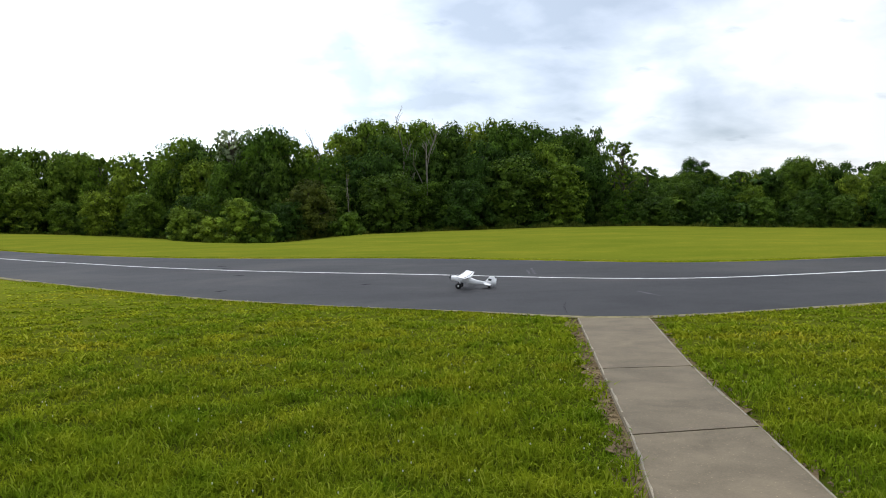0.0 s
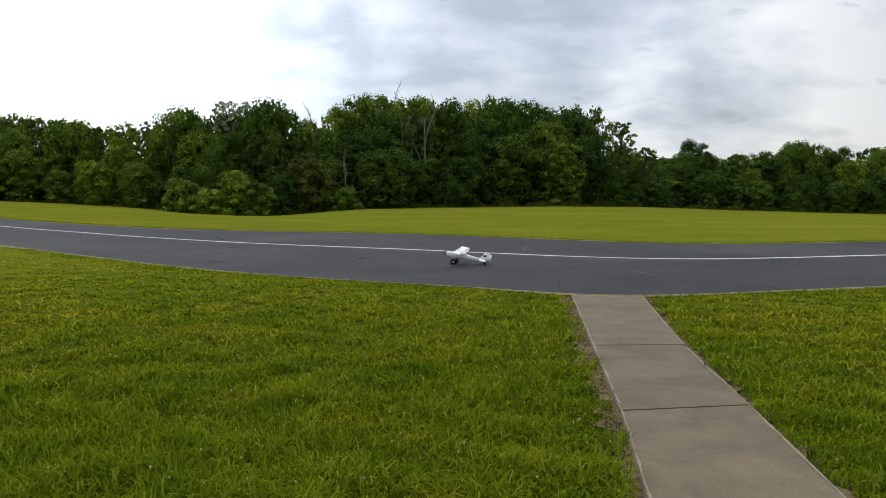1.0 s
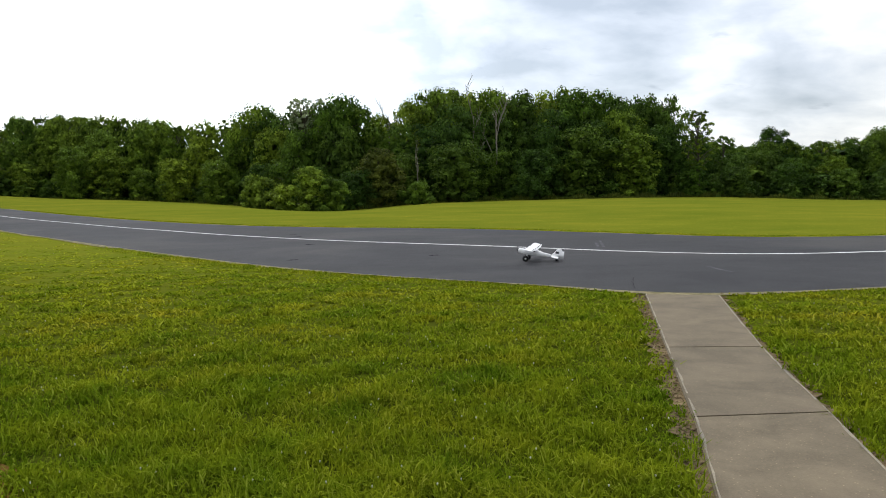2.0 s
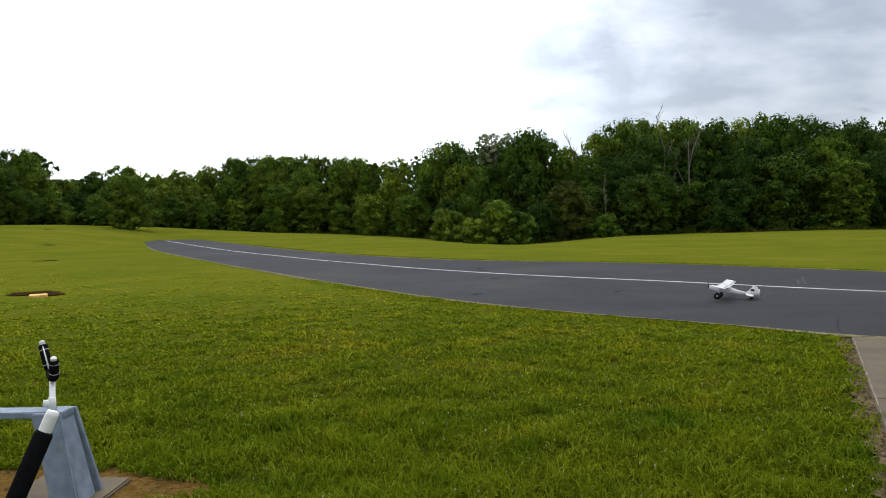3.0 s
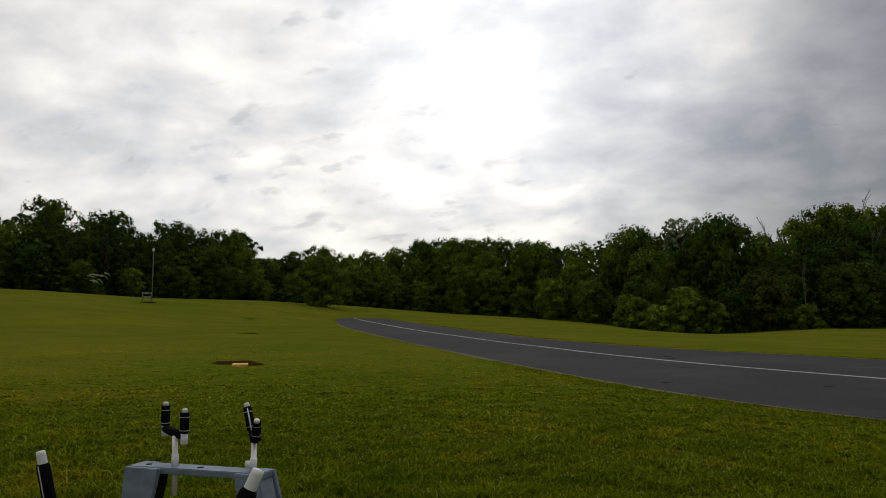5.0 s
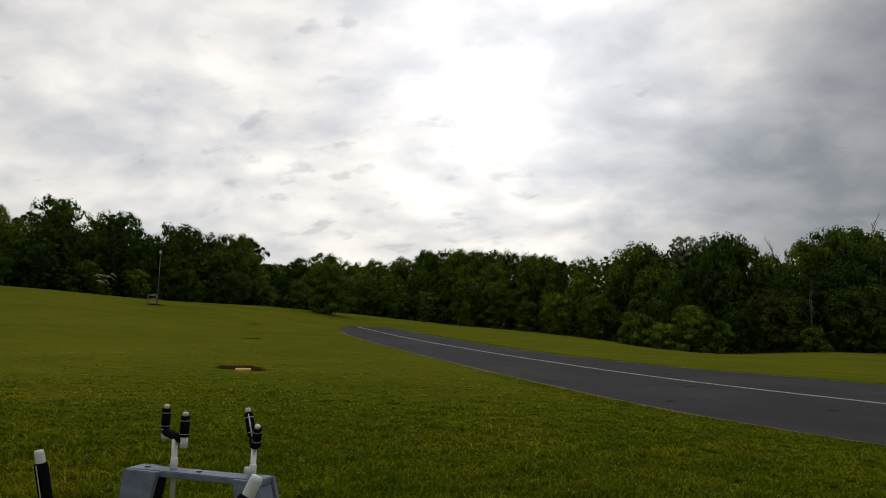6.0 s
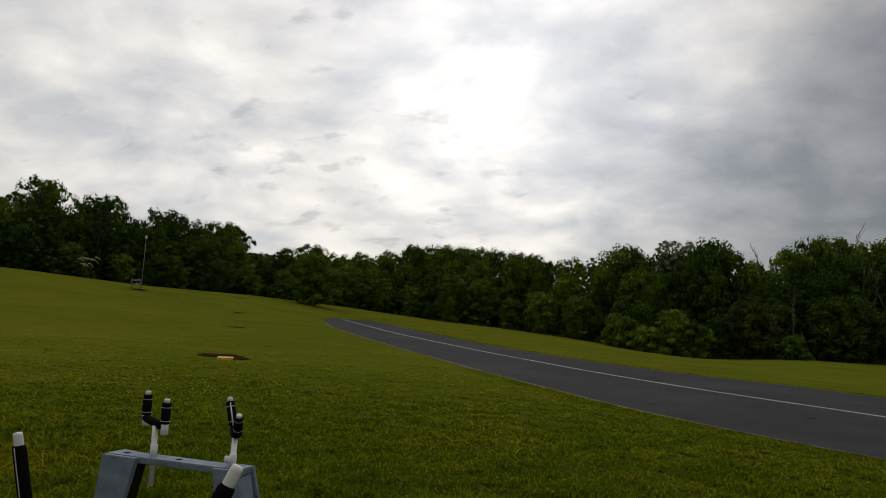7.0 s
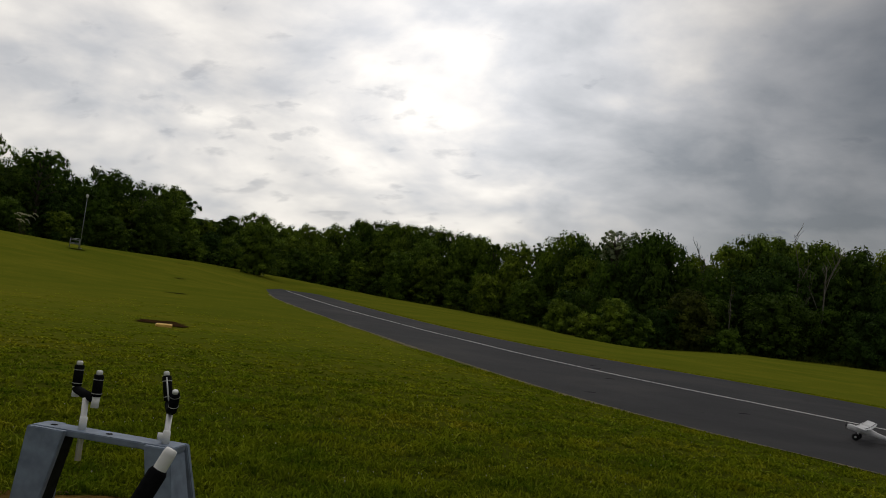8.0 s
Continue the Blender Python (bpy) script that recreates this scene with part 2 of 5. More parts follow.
def asphalt_material():
    m, add, link, b, out = material("asphalt", 0.95, 0.0, 0.12)
    pos = add("ShaderNodeNewGeometry").outputs["Position"]
    grit = noise_of(add, link, pos, 45.0, 4.0, 0.7)
    stain = noise_of(add, link, pos, 0.9, 9.0, 0.7, 0.6)
    wide = noise_of(add, link, pos, 0.13, 7.0, 0.6, 0.6)
    a = ramp_of(add, [(0.3, (0.0345, 0.0345, 0.0368)), (0.7, (0.0545, 0.0545, 0.0572))])
    link(grit.outputs["Fac"], a.inputs[0])
    c = ramp_of(add, [(0.34, (0.026, 0.026, 0.0275)), (0.5, (0.043, 0.043, 0.0452)), (0.7, (0.064, 0.063, 0.0635))])
    link(stain.outputs["Fac"], c.inputs[0])
    d = ramp_of(add, [(0.36, (0.034, 0.034, 0.0365)), (0.52, (0.053, 0.053, 0.0545)), (0.66, (0.088, 0.084, 0.078))])
    link(wide.outputs["Fac"], d.inputs[0])
    col = mix_of(add, link, "MIX", 0.5, a.outputs[0], c.outputs[0])
    col = mix_of(add, link, "MIX", 0.48, col, d.outputs[0])
    link(col, b.inputs["Base Color"])
    bump_of(add, link, grit.outputs["Fac"], 0.5, 0.006, b)
    return m


def concrete_material():
    m, add, link, b, out = material("weathered_concrete", 0.9, 0.0, 0.25)
    pos = add("ShaderNodeNewGeometry").outputs["Position"]
    oi = add("ShaderNodeObjectInfo")
    grit = noise_of(add, link, pos, 60.0, 5.0, 0.75)
    stain = noise_of(add, link, pos, 1.6, 8.0, 0.66, 0.5)
    a = ramp_of(add, [(0.3, (0.102, 0.083, 0.053)), (0.7, (0.19, 0.153, 0.101))])
    link(grit.outputs["Fac"], a.inputs[0])
    c = ramp_of(add, [(0.32, (0.082, 0.067, 0.044)), (0.68, (0.212, 0.170, 0.112))])
    link(stain.outputs["Fac"], c.inputs[0])
    t = ramp_of(add, [(0.0, (0.92, 0.92, 0.92)), (1.0, (1.06, 1.05, 1.03))])
    link(oi.outputs["Random"], t.inputs[0])
    col = mix_of(add, link, "MIX", 0.55, a.outputs[0], c.outputs[0])
    col = mix_of(add, link, "MULTIPLY", 1.0, col, t.outputs[0])
    specks = add("ShaderNodeTexVoronoi", Scale=26.0)
    link(pos, specks.inputs["Vector"])
    pick = ramp_of(add, [(0.08, (1.75, 1.7, 1.6)), (0.18, (1.0, 1.0, 1.0))])
    link(specks.outputs["Distance"], pick.inputs[0])
    col = mix_of(add, link, "MULTIPLY", 1.0, col, pick.outputs[0])
    link(col, b.inputs["Base Color"])
    bump_of(add, link, grit.outputs["Fac"], 0.4, 0.004, b)
    return m


def soil_material(name, dark, light, scale=14.0):
    m, add, link, b, out = material(name, 1.0, 0.0, 0.0)
    pos = add("ShaderNodeNewGeometry").outputs["Position"]
    n = noise_of(add, link, pos, scale, 8.0, 0.7)
    n2 = noise_of(add, link, pos, 2.5, 4.0, 0.6)
    r = ramp_of(add, [(0.3, dark), (0.7, light)])
    link(n.outputs["Fac"], r.inputs[0])
    r2 = ramp_of(add, [(0.3, (0.75, 0.75, 0.75)), (0.7, (1.2, 1.15, 1.05))])
    link(n2.outputs["Fac"], r2.inputs[0])
    col = mix_of(add, link, "MULTIPLY", 1.0, r.outputs[0], r2.outputs[0])
    link(col, b.inputs["Base Color"])
    bump_of(add, link, n.outputs["Fac"], 0.8, 0.02, b)
    return m


def bark_material(name, dark, light):
    m, add, link, b, out = material(name, 0.95, 0.0, 0.1)
    tc = add("ShaderNodeTexCoord")
    mp = add("ShaderNodeMapping")
    mp.inputs["Scale"].default_value = (6, 6, 0.8)
    link(tc.outputs["Object"], mp.inputs["Vector"])
    n = noise_of(add, link, mp.outputs[0], 1.5, 6.0, 0.65)
    r = ramp_of(add, [(0.3, dark), (0.7, light)])
    link(n.outputs["Fac"], r.inputs[0])
    link(r.outputs[0], b.inputs["Base Color"])
    bump_of(add, link, n.outputs["Fac"], 0.7, 0.03, b)
    return m


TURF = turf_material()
BLADE = blade_material()
ASPHALT = asphalt_material()
CONCRETE = concrete_material()
LINE = plain("worn_white_road_paint", (0.60, 0.60, 0.585), 0.9, vary=0.3, scale=6.0, spec=0.05)
DIRT = soil_material("bare_dirt", (0.085, 0.062, 0.034), (0.23, 0.18, 0.112))
RED_DIRT = soil_material("brown_dirt_with_chips", (0.075, 0.044, 0.010), (0.25, 0.155, 0.048), 22.0)
BARK = bark_material("bark", (0.05, 0.042, 0.032), (0.13, 0.115, 0.09))
PALE_BARK = bark_material("pale_dead_wood", (0.14, 0.125, 0.1), (0.30, 0.275, 0.235))
LEAF = leaf_material("leaf_green", (0.0059, 0.0130, 0.0020), (0.171, 0.278, 0.033))
LEAF_LIGHT = leaf_material("leaf_light_green", (0.0091, 0.0189, 0.0020), (0.266, 0.384, 0.043))
LEAF_DARK = leaf_material("leaf_dark_green", (0.0033, 0.0091, 0.0020), (0.111, 0.195, 0.030))
LEAF_RUST = leaf_material("leaf_rusty", (0.0143, 0.0221, 0.0026), (0.250, 0.256, 0.044))
LEAF_PALE = leaf_material("leaf_pale", (0.18, 0.22, 0.11), (0.38, 0.42, 0.26))
LEAF_BRIGHT = leaf_material("leaf_yellow_green", (0.033, 0.054, 0.006), (0.37, 0.46, 0.055))
WEED = leaf_material("weed_green", (0.03, 0.045, 0.006), (0.15, 0.17, 0.03))
LEAF_CREAM = leaf_material("leaf_cream", (0.42, 0.42, 0.30), (0.75, 0.73, 0.55))

# ---- mesh helpers ----


def mesh_of(name, verts, faces, mat, smooth=False):
    me = bpy.data.meshes.new(name)
    me.from_pydata([tuple(v) for v in verts], [], [tuple(f) for f in faces])
    me.materials.append(mat)
    if smooth:
        me.polygons.foreach_set("use_smooth", [True] * len(me.polygons))
    me.update()
    return me


def quick_mesh(name, verts, size, mat):
    """A large mesh of loose polygons, all of the same number of corners; verts is (n * size, 3)."""
    me = bpy.data.meshes.new(name)
    n = len(verts)
    me.vertices.add(n)
    me.vertices.foreach_set("co", np.asarray(verts, np.float32).ravel())
    me.loops.add(n)
    me.loops.foreach_set("vertex_index", np.arange(n, dtype=np.int32))
    me.polygons.add(n // size)
    me.polygons.foreach_set("loop_start", np.arange(0, n, size, dtype=np.int32))
    me.materials.append(mat)
    me.update(calc_edges=True)
    me.validate()
    return me


def part(name, data, parent, label=""):
    ob = new(name, data)
    ob.parent = parent
    if label:
        tagged(ob, label)
    return ob


def bm_mesh(name, bm, mat, smooth=False):
    me = bpy.data.meshes.new(name)
    bmesh.ops.recalc_face_normals(bm, faces=bm.faces)
    bm.to_mesh(me)
    bm.free()
    me.materials.append(mat)
    if smooth:
        me.polygons.foreach_set("use_smooth", [True] * len(me.polygons))
    return me


def tube_data(points, radii, sides=6, cap=True):
    """Verts and faces of a tapered tube along points."""
    verts, faces = [], []
    pts = [Vector(p) for p in points]
    a = None
    for i, p in enumerate(pts):
        d = (pts[min(i + 1, len(pts) - 1)] - pts[max(i - 1, 0)]).normalized()
        a = d.orthogonal().normalized() if a is None else (a - d * a.dot(d)).normalized()
        b = d.cross(a)
        for k in range(sides):
            w = 2 * math.pi * k / sides
            verts.append(p + (a * math.cos(w) + b * math.sin(w)) * radii[i])
    for i in range(len(pts) - 1):
        for k in range(sides):
            k2 = (k + 1) % sides
            faces.append((i * sides + k, i * sides + k2, (i + 1) * sides + k2, (i + 1) * sides + k))
    if cap:
        faces.append(tuple(range(sides - 1, -1, -1)))
        n = (len(pts) - 1) * sides
        faces.append(tuple(range(n, n + sides)))
    return verts, faces


def join_data(chunks):
    verts, faces = [], []
    for v, f in chunks:
        n = len(verts)
        verts += list(v)
        faces += [tuple(i + n for i in q) for q in f]
    return verts, faces


def tube(name, points, radii, mat, sides=12, smooth=True):
    v, f = tube_data(points, radii, sides)
    return mesh_of(name, v, f, mat, smooth)


def curve_through(points, n):
    """n points evenly along a smooth line through the given ones (Catmull-Rom)."""
    p = [Vector((*q, 0)) for q in points]
    p = [2 * p[0] - p[1]] + p + [2 * p[-1] - p[-2]]
    out = []
    for i in range(1, len(p) - 2):
        for k in range(24):
            t = k / 24
            a, b, c, d = p[i - 1], p[i], p[i + 1], p[i + 2]
            out.append(0.5 * ((2 * b) + (c - a) * t + (2 * a - 5 * b + 4 * c - d) * t * t + (3 * b - a - 3 * c + d) * t ** 3))
    out.append(p[-2])
    xy = np.array([(q.x, q.y) for q in out])
    s = np.concatenate([[0], np.cumsum(np.hypot(*np.diff(xy, axis=0).T))])
    u = np.linspace(0, s[-1], n)
    return np.stack([np.interp(u, s, xy[:, 0]), np.interp(u, s, xy[:, 1])], 1)


# ---- the lie of the land ----
# by compass bearing from the pilot's place: distance of the wood's edge, height of the ground there, where the flat field ends
BEARING = np.array([-180, -110, -75, -62, -56, -49, -42, -36, -30, -25, -20, -16.5, -13.5, -10, -6, 0, 8, 14, 20, 28, 36, 60, 180.0])
EDGE_D = np.array([160, 150, 140, 135, 140, 150, 165, 178, 182, 175, 160, 145, 132, 132, 136, 140, 142, 150, 165, 175, 180, 170, 160.0])
EDGE_Z = np.array([0, 1.5, 4.0, 4.4, 4.0, 3.1, 2.9, 2.0, 0.6, -0.1, -0.9, -1.6, -2.0, -1.6, -0.9, -0.75, -0.6, -0.8, -1.7, -2.4, -2.6, -1.5, 0.0])
FLAT_D = np.array([60, 40, 40, 40, 45, 50, 75, 128, 105, 80, 70, 62, 58, 52, 48, 44, 42, 42, 42, 45, 45, 50, 60.0])


def edge_distance(az):
    return np.interp(az, BEARING, EDGE_D)


def land(x, y):
    x, y = np.asarray(x, float), np.asarray(y, float)
    r = np.hypot(x, y)
    az = np.degrees(np.arctan2(x, y))
    d, zb, r0 = (np.interp(az, BEARING, a) for a in (EDGE_D, EDGE_Z, FLAT_D))
    s = np.clip((r - r0) / (d - r0), 0, 1)
    return zb * s * s * (3 - 2 * s)


def make_ground():
    azs = np.concatenate([np.arange(-180, -66, 6.0), np.arange(-66, 36, 0.75), np.arange(36, 180, 6.0)])
    rs = np.concatenate([[0.0], np.geomspace(0.8, 60, 46), np.linspace(63, 210, 50), np.geomspace(220, 3000, 14)])
    verts, faces = [], []
    na = len(azs)
    for r in rs:
        x, y = r * np.sin(np.radians(azs)), r * np.cos(np.radians(azs))
        z = land(x, y)
        verts += [(a, b, c) for a, b, c in zip(x, y, z)]
    for i in range(len(rs) - 1):
        for k in range(na):
            k2 = (k + 1) % na
            faces.append((i * na + k, i * na + k2, (i + 1) * na + k2, (i + 1) * na + k))
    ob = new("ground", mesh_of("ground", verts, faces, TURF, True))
    tagged(ob, "mown green and yellowish grass field, gently rolling", "lawn", kind="structure")


make_ground()

# ---- runway ----
NEAR = [(-72, 94.5), (-56, 74.2), (-44.6, 60.2), (-33.7, 48.1), (-27.0, 40.9), (-22.5, 36.0), (-19.15, 32.5), (-16.5, 29.8), (-12.55, 25.7), (-9.7, 22.9),
        (-7.6, 20.85), (-5.9, 19.3), (-4.53, 18.2), (-3.37, 17.35), (-2.34, 16.7), (-1.41, 16.15), (-0.55, 15.7), (0.27, 15.25), (1.04, 14.8), (1.78, 14.3),
        (2.5, 13.95), (3.25, 13.83), (4.05, 13.92), (4.9, 14.1), (5.9, 14.42), (7.5, 14.9), (12, 16.4), (20, 20), (34, 28), (60, 46)]
FAR = [(-79, 107.5), (-70.2, 105), (-52.5, 84), (-41.8, 71), (-34.5, 62.3), (-25.2, 51.7), (-19.3, 45.6), (-15.2, 41.9), (-12.1, 39.6), (-9.5, 38.2), (-7.25, 37.2),
       (-5.15, 36.4), (-3.1, 35.5), (-1.2, 34.5), (0.6, 33.3), (2.28, 32.0), (3.8, 30.8), (5.2, 29.6), (6.6, 28.6), (8.0, 27.9), (9.6, 27.6), (11.5, 27.8), (14.5, 28.4),
       (22, 30.2), (30, 34.2), (44, 43), (66, 60)]
STRIPE = [(-75.2, 103.6), (-61, 86.8), (-45.0, 67.9), (-36, 57.5), (-30, 50.9), (-25.6, 46.3), (-19.5, 39.9), (-15.1, 35.7), (-11.9, 32.6), (-9.3, 30.4),
          (-7.15, 28.7), (-5.33, 27.45), (-3.72, 26.45), (-2.24, 25.6), (-0.87, 24.8), (0.42, 23.95), (1.63, 23.15), (2.78, 22.4), (3.87, 21.8), (4.95, 21.35), (6.05, 21.1),
          (7.25, 21.08), (8.7, 21.35), (10.4, 21.8), (14, 22.9), (21, 25.6), (34, 32.2), (62, 52)]



def make_runway():
    n, m = 220, 9
    a, b = curve_through(NEAR, n), curve_through(FAR, n)
    rng = random.Random(4)
    verts, faces = [], []
    for i in range(n):
        ja, jb = rng.uniform(-0.07, 0.07), rng.uniform(-0.08, 0.08)
        for k in range(m):
            u = k / (m - 1) + (ja * 0.06 if k == 0 else jb * 0.06 if k == m - 1 else 0)
            x, y = a[i] * (1 - u) + b[i] * u
            z = float(land(x, y))
            verts.append((x, y, z + (0.012 if k in (0, m - 1) else 0.035)))
    for i in range(n - 1):
        for k in range(m - 1):
            faces.append((i * m + k, (i + 1) * m + k, (i + 1) * m + k + 1, i * m + k + 1))
    ob = new("runway", mesh_of("runway", verts, faces, ASPHALT, True))
    tagged(ob, "dark grey asphalt model-aircraft runway, weathered", "runway", kind="structure")
    c = curve_through(STRIPE, 260)
    verts, faces = [], []
    for i in range(260):
        d = c[min(i + 1, 259)] - c[max(i - 1, 0)]
        d = np.array([-d[1], d[0]]) / np.hypot(*d)
        r = np.hypot(*c[i])
        w = 0.088 + 0.012 * max(0.0, min(1.0, (45 - r) / 20)) + rng.uniform(-0.012, 0.012)
        for s in (-w, w):
            x, y = c[i] + d * s
            verts.append((x, y, float(land(x, y)) + 0.041))
    for i in range(259):
        faces.append((2 * i, 2 * i + 2, 2 * i + 3, 2 * i + 1))
    line = new("painted_line", mesh_of("painted_line", verts, faces, LINE))
    tagged(line, "thin worn white centre line painted along the asphalt runway", "road marking", kind="structure")


make_runway()

# ---- sidewalk ----
WALK_L = [(2.17, 13.56), (1.706, 9.13), (1.416, 6.37), (1.14, 4.3), (0.80, 1.6), (0.46, -1.2)]
WALK_R = [(3.32, 13.40), (2.755, 9.17), (2.50, 6.54), (2.27, 4.40), (1.96, 1.7), (1.62, -1.1)]


def make_sidewalk():
    base = tagged(new("sidewalk", mesh_of("sidewalk", [(WALK_L[0][0], WALK_L[0][1], 0.015), (WALK_R[0][0], WALK_R[0][1], 0.015),
                  (WALK_R[-1][0], WALK_R[-1][1], 0.015), (WALK_L[-1][0], WALK_L[-1][1], 0.015)], [(0, 1, 2, 3)], DIRT)),
                  "grey weathered concrete sidewalk of large slabs leading to the runway", "sidewalk", kind="structure")
    for i in range(len(WALK_L) - 1):
        bm = bmesh.new()
        g = 0.008
        (ax, ay), (bx, by) = WALK_L[i], WALK_L[i + 1]
        (cx, cy), (dx, dy) = WALK_R[i + 1], WALK_R[i]
        top = [(ax, ay - g, 0.045), (bx, by + g, 0.045), (cx, cy + g, 0.045), (dx, dy - g, 0.045)]
        lo = [bm.verts.new((x, y, -0.03)) for x, y, z in top]
        hi = [bm.verts.new(v) for v in top]
        bm.faces.new(hi)
        for k in range(4):
            bm.faces.new((lo[k], lo[(k + 1) % 4], hi[(k + 1) % 4], hi[k]))
        bmesh.ops.bevel(bm, geom=[e for e in bm.edges if e.verts[0].co.z > 0 and e.verts[1].co.z > 0], offset=0.008, segments=2, affect="EDGES")
        part("slab", bm_mesh("slab", bm, CONCRETE), base)


make_sidewalk()
MARGIN = soil_material("pale_worn_concrete_edge", (0.22, 0.20, 0.16), (0.36, 0.33, 0.27), 30.0)


def make_margins():
    base = bpy.data.objects["sidewalk"]
    rng = random.Random(9)
    for line, side in ((WALK_L, 1), (WALK_R, -1)):
        c = curve_through(line, 90)
        verts, faces = [], []
        for i, (x, y) in enumerate(c):
            w = 0.016 + rng.uniform(-0.008, 0.010)
            verts += [(x + side * 0.012, y, 0.0485), (x + side * (0.012 + w), y, 0.0485)]
        for i in range(89):
            if rng.random() < 0.93:
                faces.append((2 * i, 2 * i + 1, 2 * i + 3, 2 * i + 2))
        part("edge_band", mesh_of("edge_band", verts, faces, MARGIN), base, "pale worn edge of the concrete")


make_margins()

# ---- trees ----


def kites(rng, pos, normal, size):
    """Leaf-shaped pieces at pos facing normal: (n * 4, 3)."""
    n = len(pos)
    nrm = normal / np.linalg.norm(normal, axis=1)[:, None]
    t = np.cross(nrm, rng.normal(size=(n, 3)))
    t /= np.linalg.norm(t, axis=1)[:, None] + 1e-9
    b = np.cross(nrm, t)
    s = size[:, None]
    droop = nrm * s * 0.12
    v = np.stack([pos - t * s * 0.5, pos + b * s * 0.42 + droop, pos + t * s * 0.5, pos - b * s * 0.42 + droop], 1)
    return v.reshape(-1, 3)


def crown_mesh(name, seed, lobes, per_lobe, size, mat, squash=0.66, core=()):
    """Domed clumps of leaves, thick on top and hollow beneath, round a dense heart."""
    rng = np.random.default_rng(seed)
    out = []
    for c, r in lobes:
        n = int(per_lobe * (0.45 + 0.42 * r * r))
        m = 9
        spray = rng.normal(size=(m, 3))
        spray[:, 2] = np.abs(spray[:, 2]) * 0.9 - 0.2
        away = np.array([c[0], c[1], 0.0])
        spray += 0.35 * away / (np.linalg.norm(away) + 0.5)
        spray /= np.linalg.norm(spray, axis=1)[:, None]
        reach = rng.uniform(0.9, 1.1, m)
        k = rng.integers(0, m, n)
        d = spray[k] + rng.normal(size=(n, 3)) * np.array([0.5, 0.5, 0.34])
        low = d[:, 2] < -0.35
        d[low, 2] *= -0.6
        d /= np.linalg.norm(d, axis=1)[:, None]
        rad = r * reach[k] * (0.74 + 0.28 * rng.random(n)) * np.where(rng.random(n) < 0.06, 1.12, 1.0)
        inside = rng.random(n) < 0.14
        rad = np.where(inside, r * 0.75 * rng.random(n) ** 0.4, rad)
        pos = np.array(c) + d * rad[:, None] * np.array([1, 1, squash])
        nrm = d * 0.8 + rng.normal(size=(n, 3)) * 0.26 + np.array([0, 0, 0.25])
        out.append(kites(rng, pos, nrm, size * (0.6 + 0.7 * rng.random(n)) * np.where(inside, 1.5, 1.0)))
    for c, r in core:
        n = 90
        d = rng.normal(size=(n, 3))
        d /= np.linalg.norm(d, axis=1)[:, None]
        pos = np.array(c) + d * (r * (0.5 + 0.5 * rng.random(n)))[:, None] * np.array([1, 1, 0.8])
        out.append(kites(rng, pos, d + rng.normal(size=(n, 3)) * 0.3, np.full(n, r * 0.42)))
    return quick_mesh(name, np.concatenate(out), 4, mat)


def make_tree(seed, height, width, leaf, lobes=42, per_lobe=108, size=0.335, low=0.05, airy=False, name="tree"):
    """A broad-leaved tree of the wood's edge; one thing with a trunk and a crown."""
    rng = random.Random(seed)
    tree = new(name)
    top = Vector((rng.uniform(-0.5, 0.5), rng.uniform(-0.5, 0.5), height * 0.86))
    bend = Vector((rng.uniform(-0.5, 0.5), rng.uniform(-0.5, 0.5), height * 0.45))
    r0 = height * 0.016
    chunks = [tube_data([(0, 0, -0.3), bend * 0.5, bend, top], [r0 * 1.3, r0, r0 * 0.75, r0 * 0.2], 7)]
    lobe = []
    for i in range(lobes):
        u = (i + 0.5) / lobes
        z = height * (low + (0.93 - low) * (u ** 0.85))
        f = (z / height - low) / (1 - low)
        env = width * 0.5 * (math.sin(math.pi * min(1.0, 0.16 + 0.84 * f)) ** 0.55) * (1.0 if f < 0.5 else 1.06 - 0.12 * f)
        w = i * 2.39996 + rng.uniform(-0.5, 0.5)
        rr = env * (rng.uniform(0.45, 1.05) if not airy else rng.uniform(0.3, 1.05)) * (1 + 0.16 * math.sin(2 * w + seed) + 0.12 * math.sin(3 * w + 2 * seed))
        r = width * (rng.uniform(0.11, 0.21) if not airy else rng.uniform(0.05, 0.10))
        c = (rr * math.cos(w), rr * math.sin(w), z)
        lobe.append((c, r))
        if i % (4 if not airy else 2) == 0:
            k = min(1.0, max(0.15, z / height - 0.14))
            s = bend * (k / 0.45) if k < 0.45 else bend + (top - bend) * ((k - 0.45) / 0.41)
            m = (Vector(s) + Vector(c)) * 0.5 + Vector((0, 0, 0.3))
            chunks.append(tube_data([s, m, c], [r0 * 0.42, r0 * 0.26, r0 * 0.1], 5))
    v, f = join_data(chunks)
    part("trunk", mesh_of("trunk", v, f, BARK, True), tree)
    core = []
    if not airy:
        for i in range(7):
            z = height * (low + (0.80 - low) * (i + 0.3) / 7)
            w = rng.uniform(0, 6.28)
            core.append(((width * 0.08 * math.cos(w), width * 0.08 * math.sin(w), z), width * rng.uniform(0.22, 0.28)))
    part("crown", crown_mesh("crown", seed, lobe, per_lobe, size, leaf, 0.9 if airy else 0.8, core), tree)
    return tree


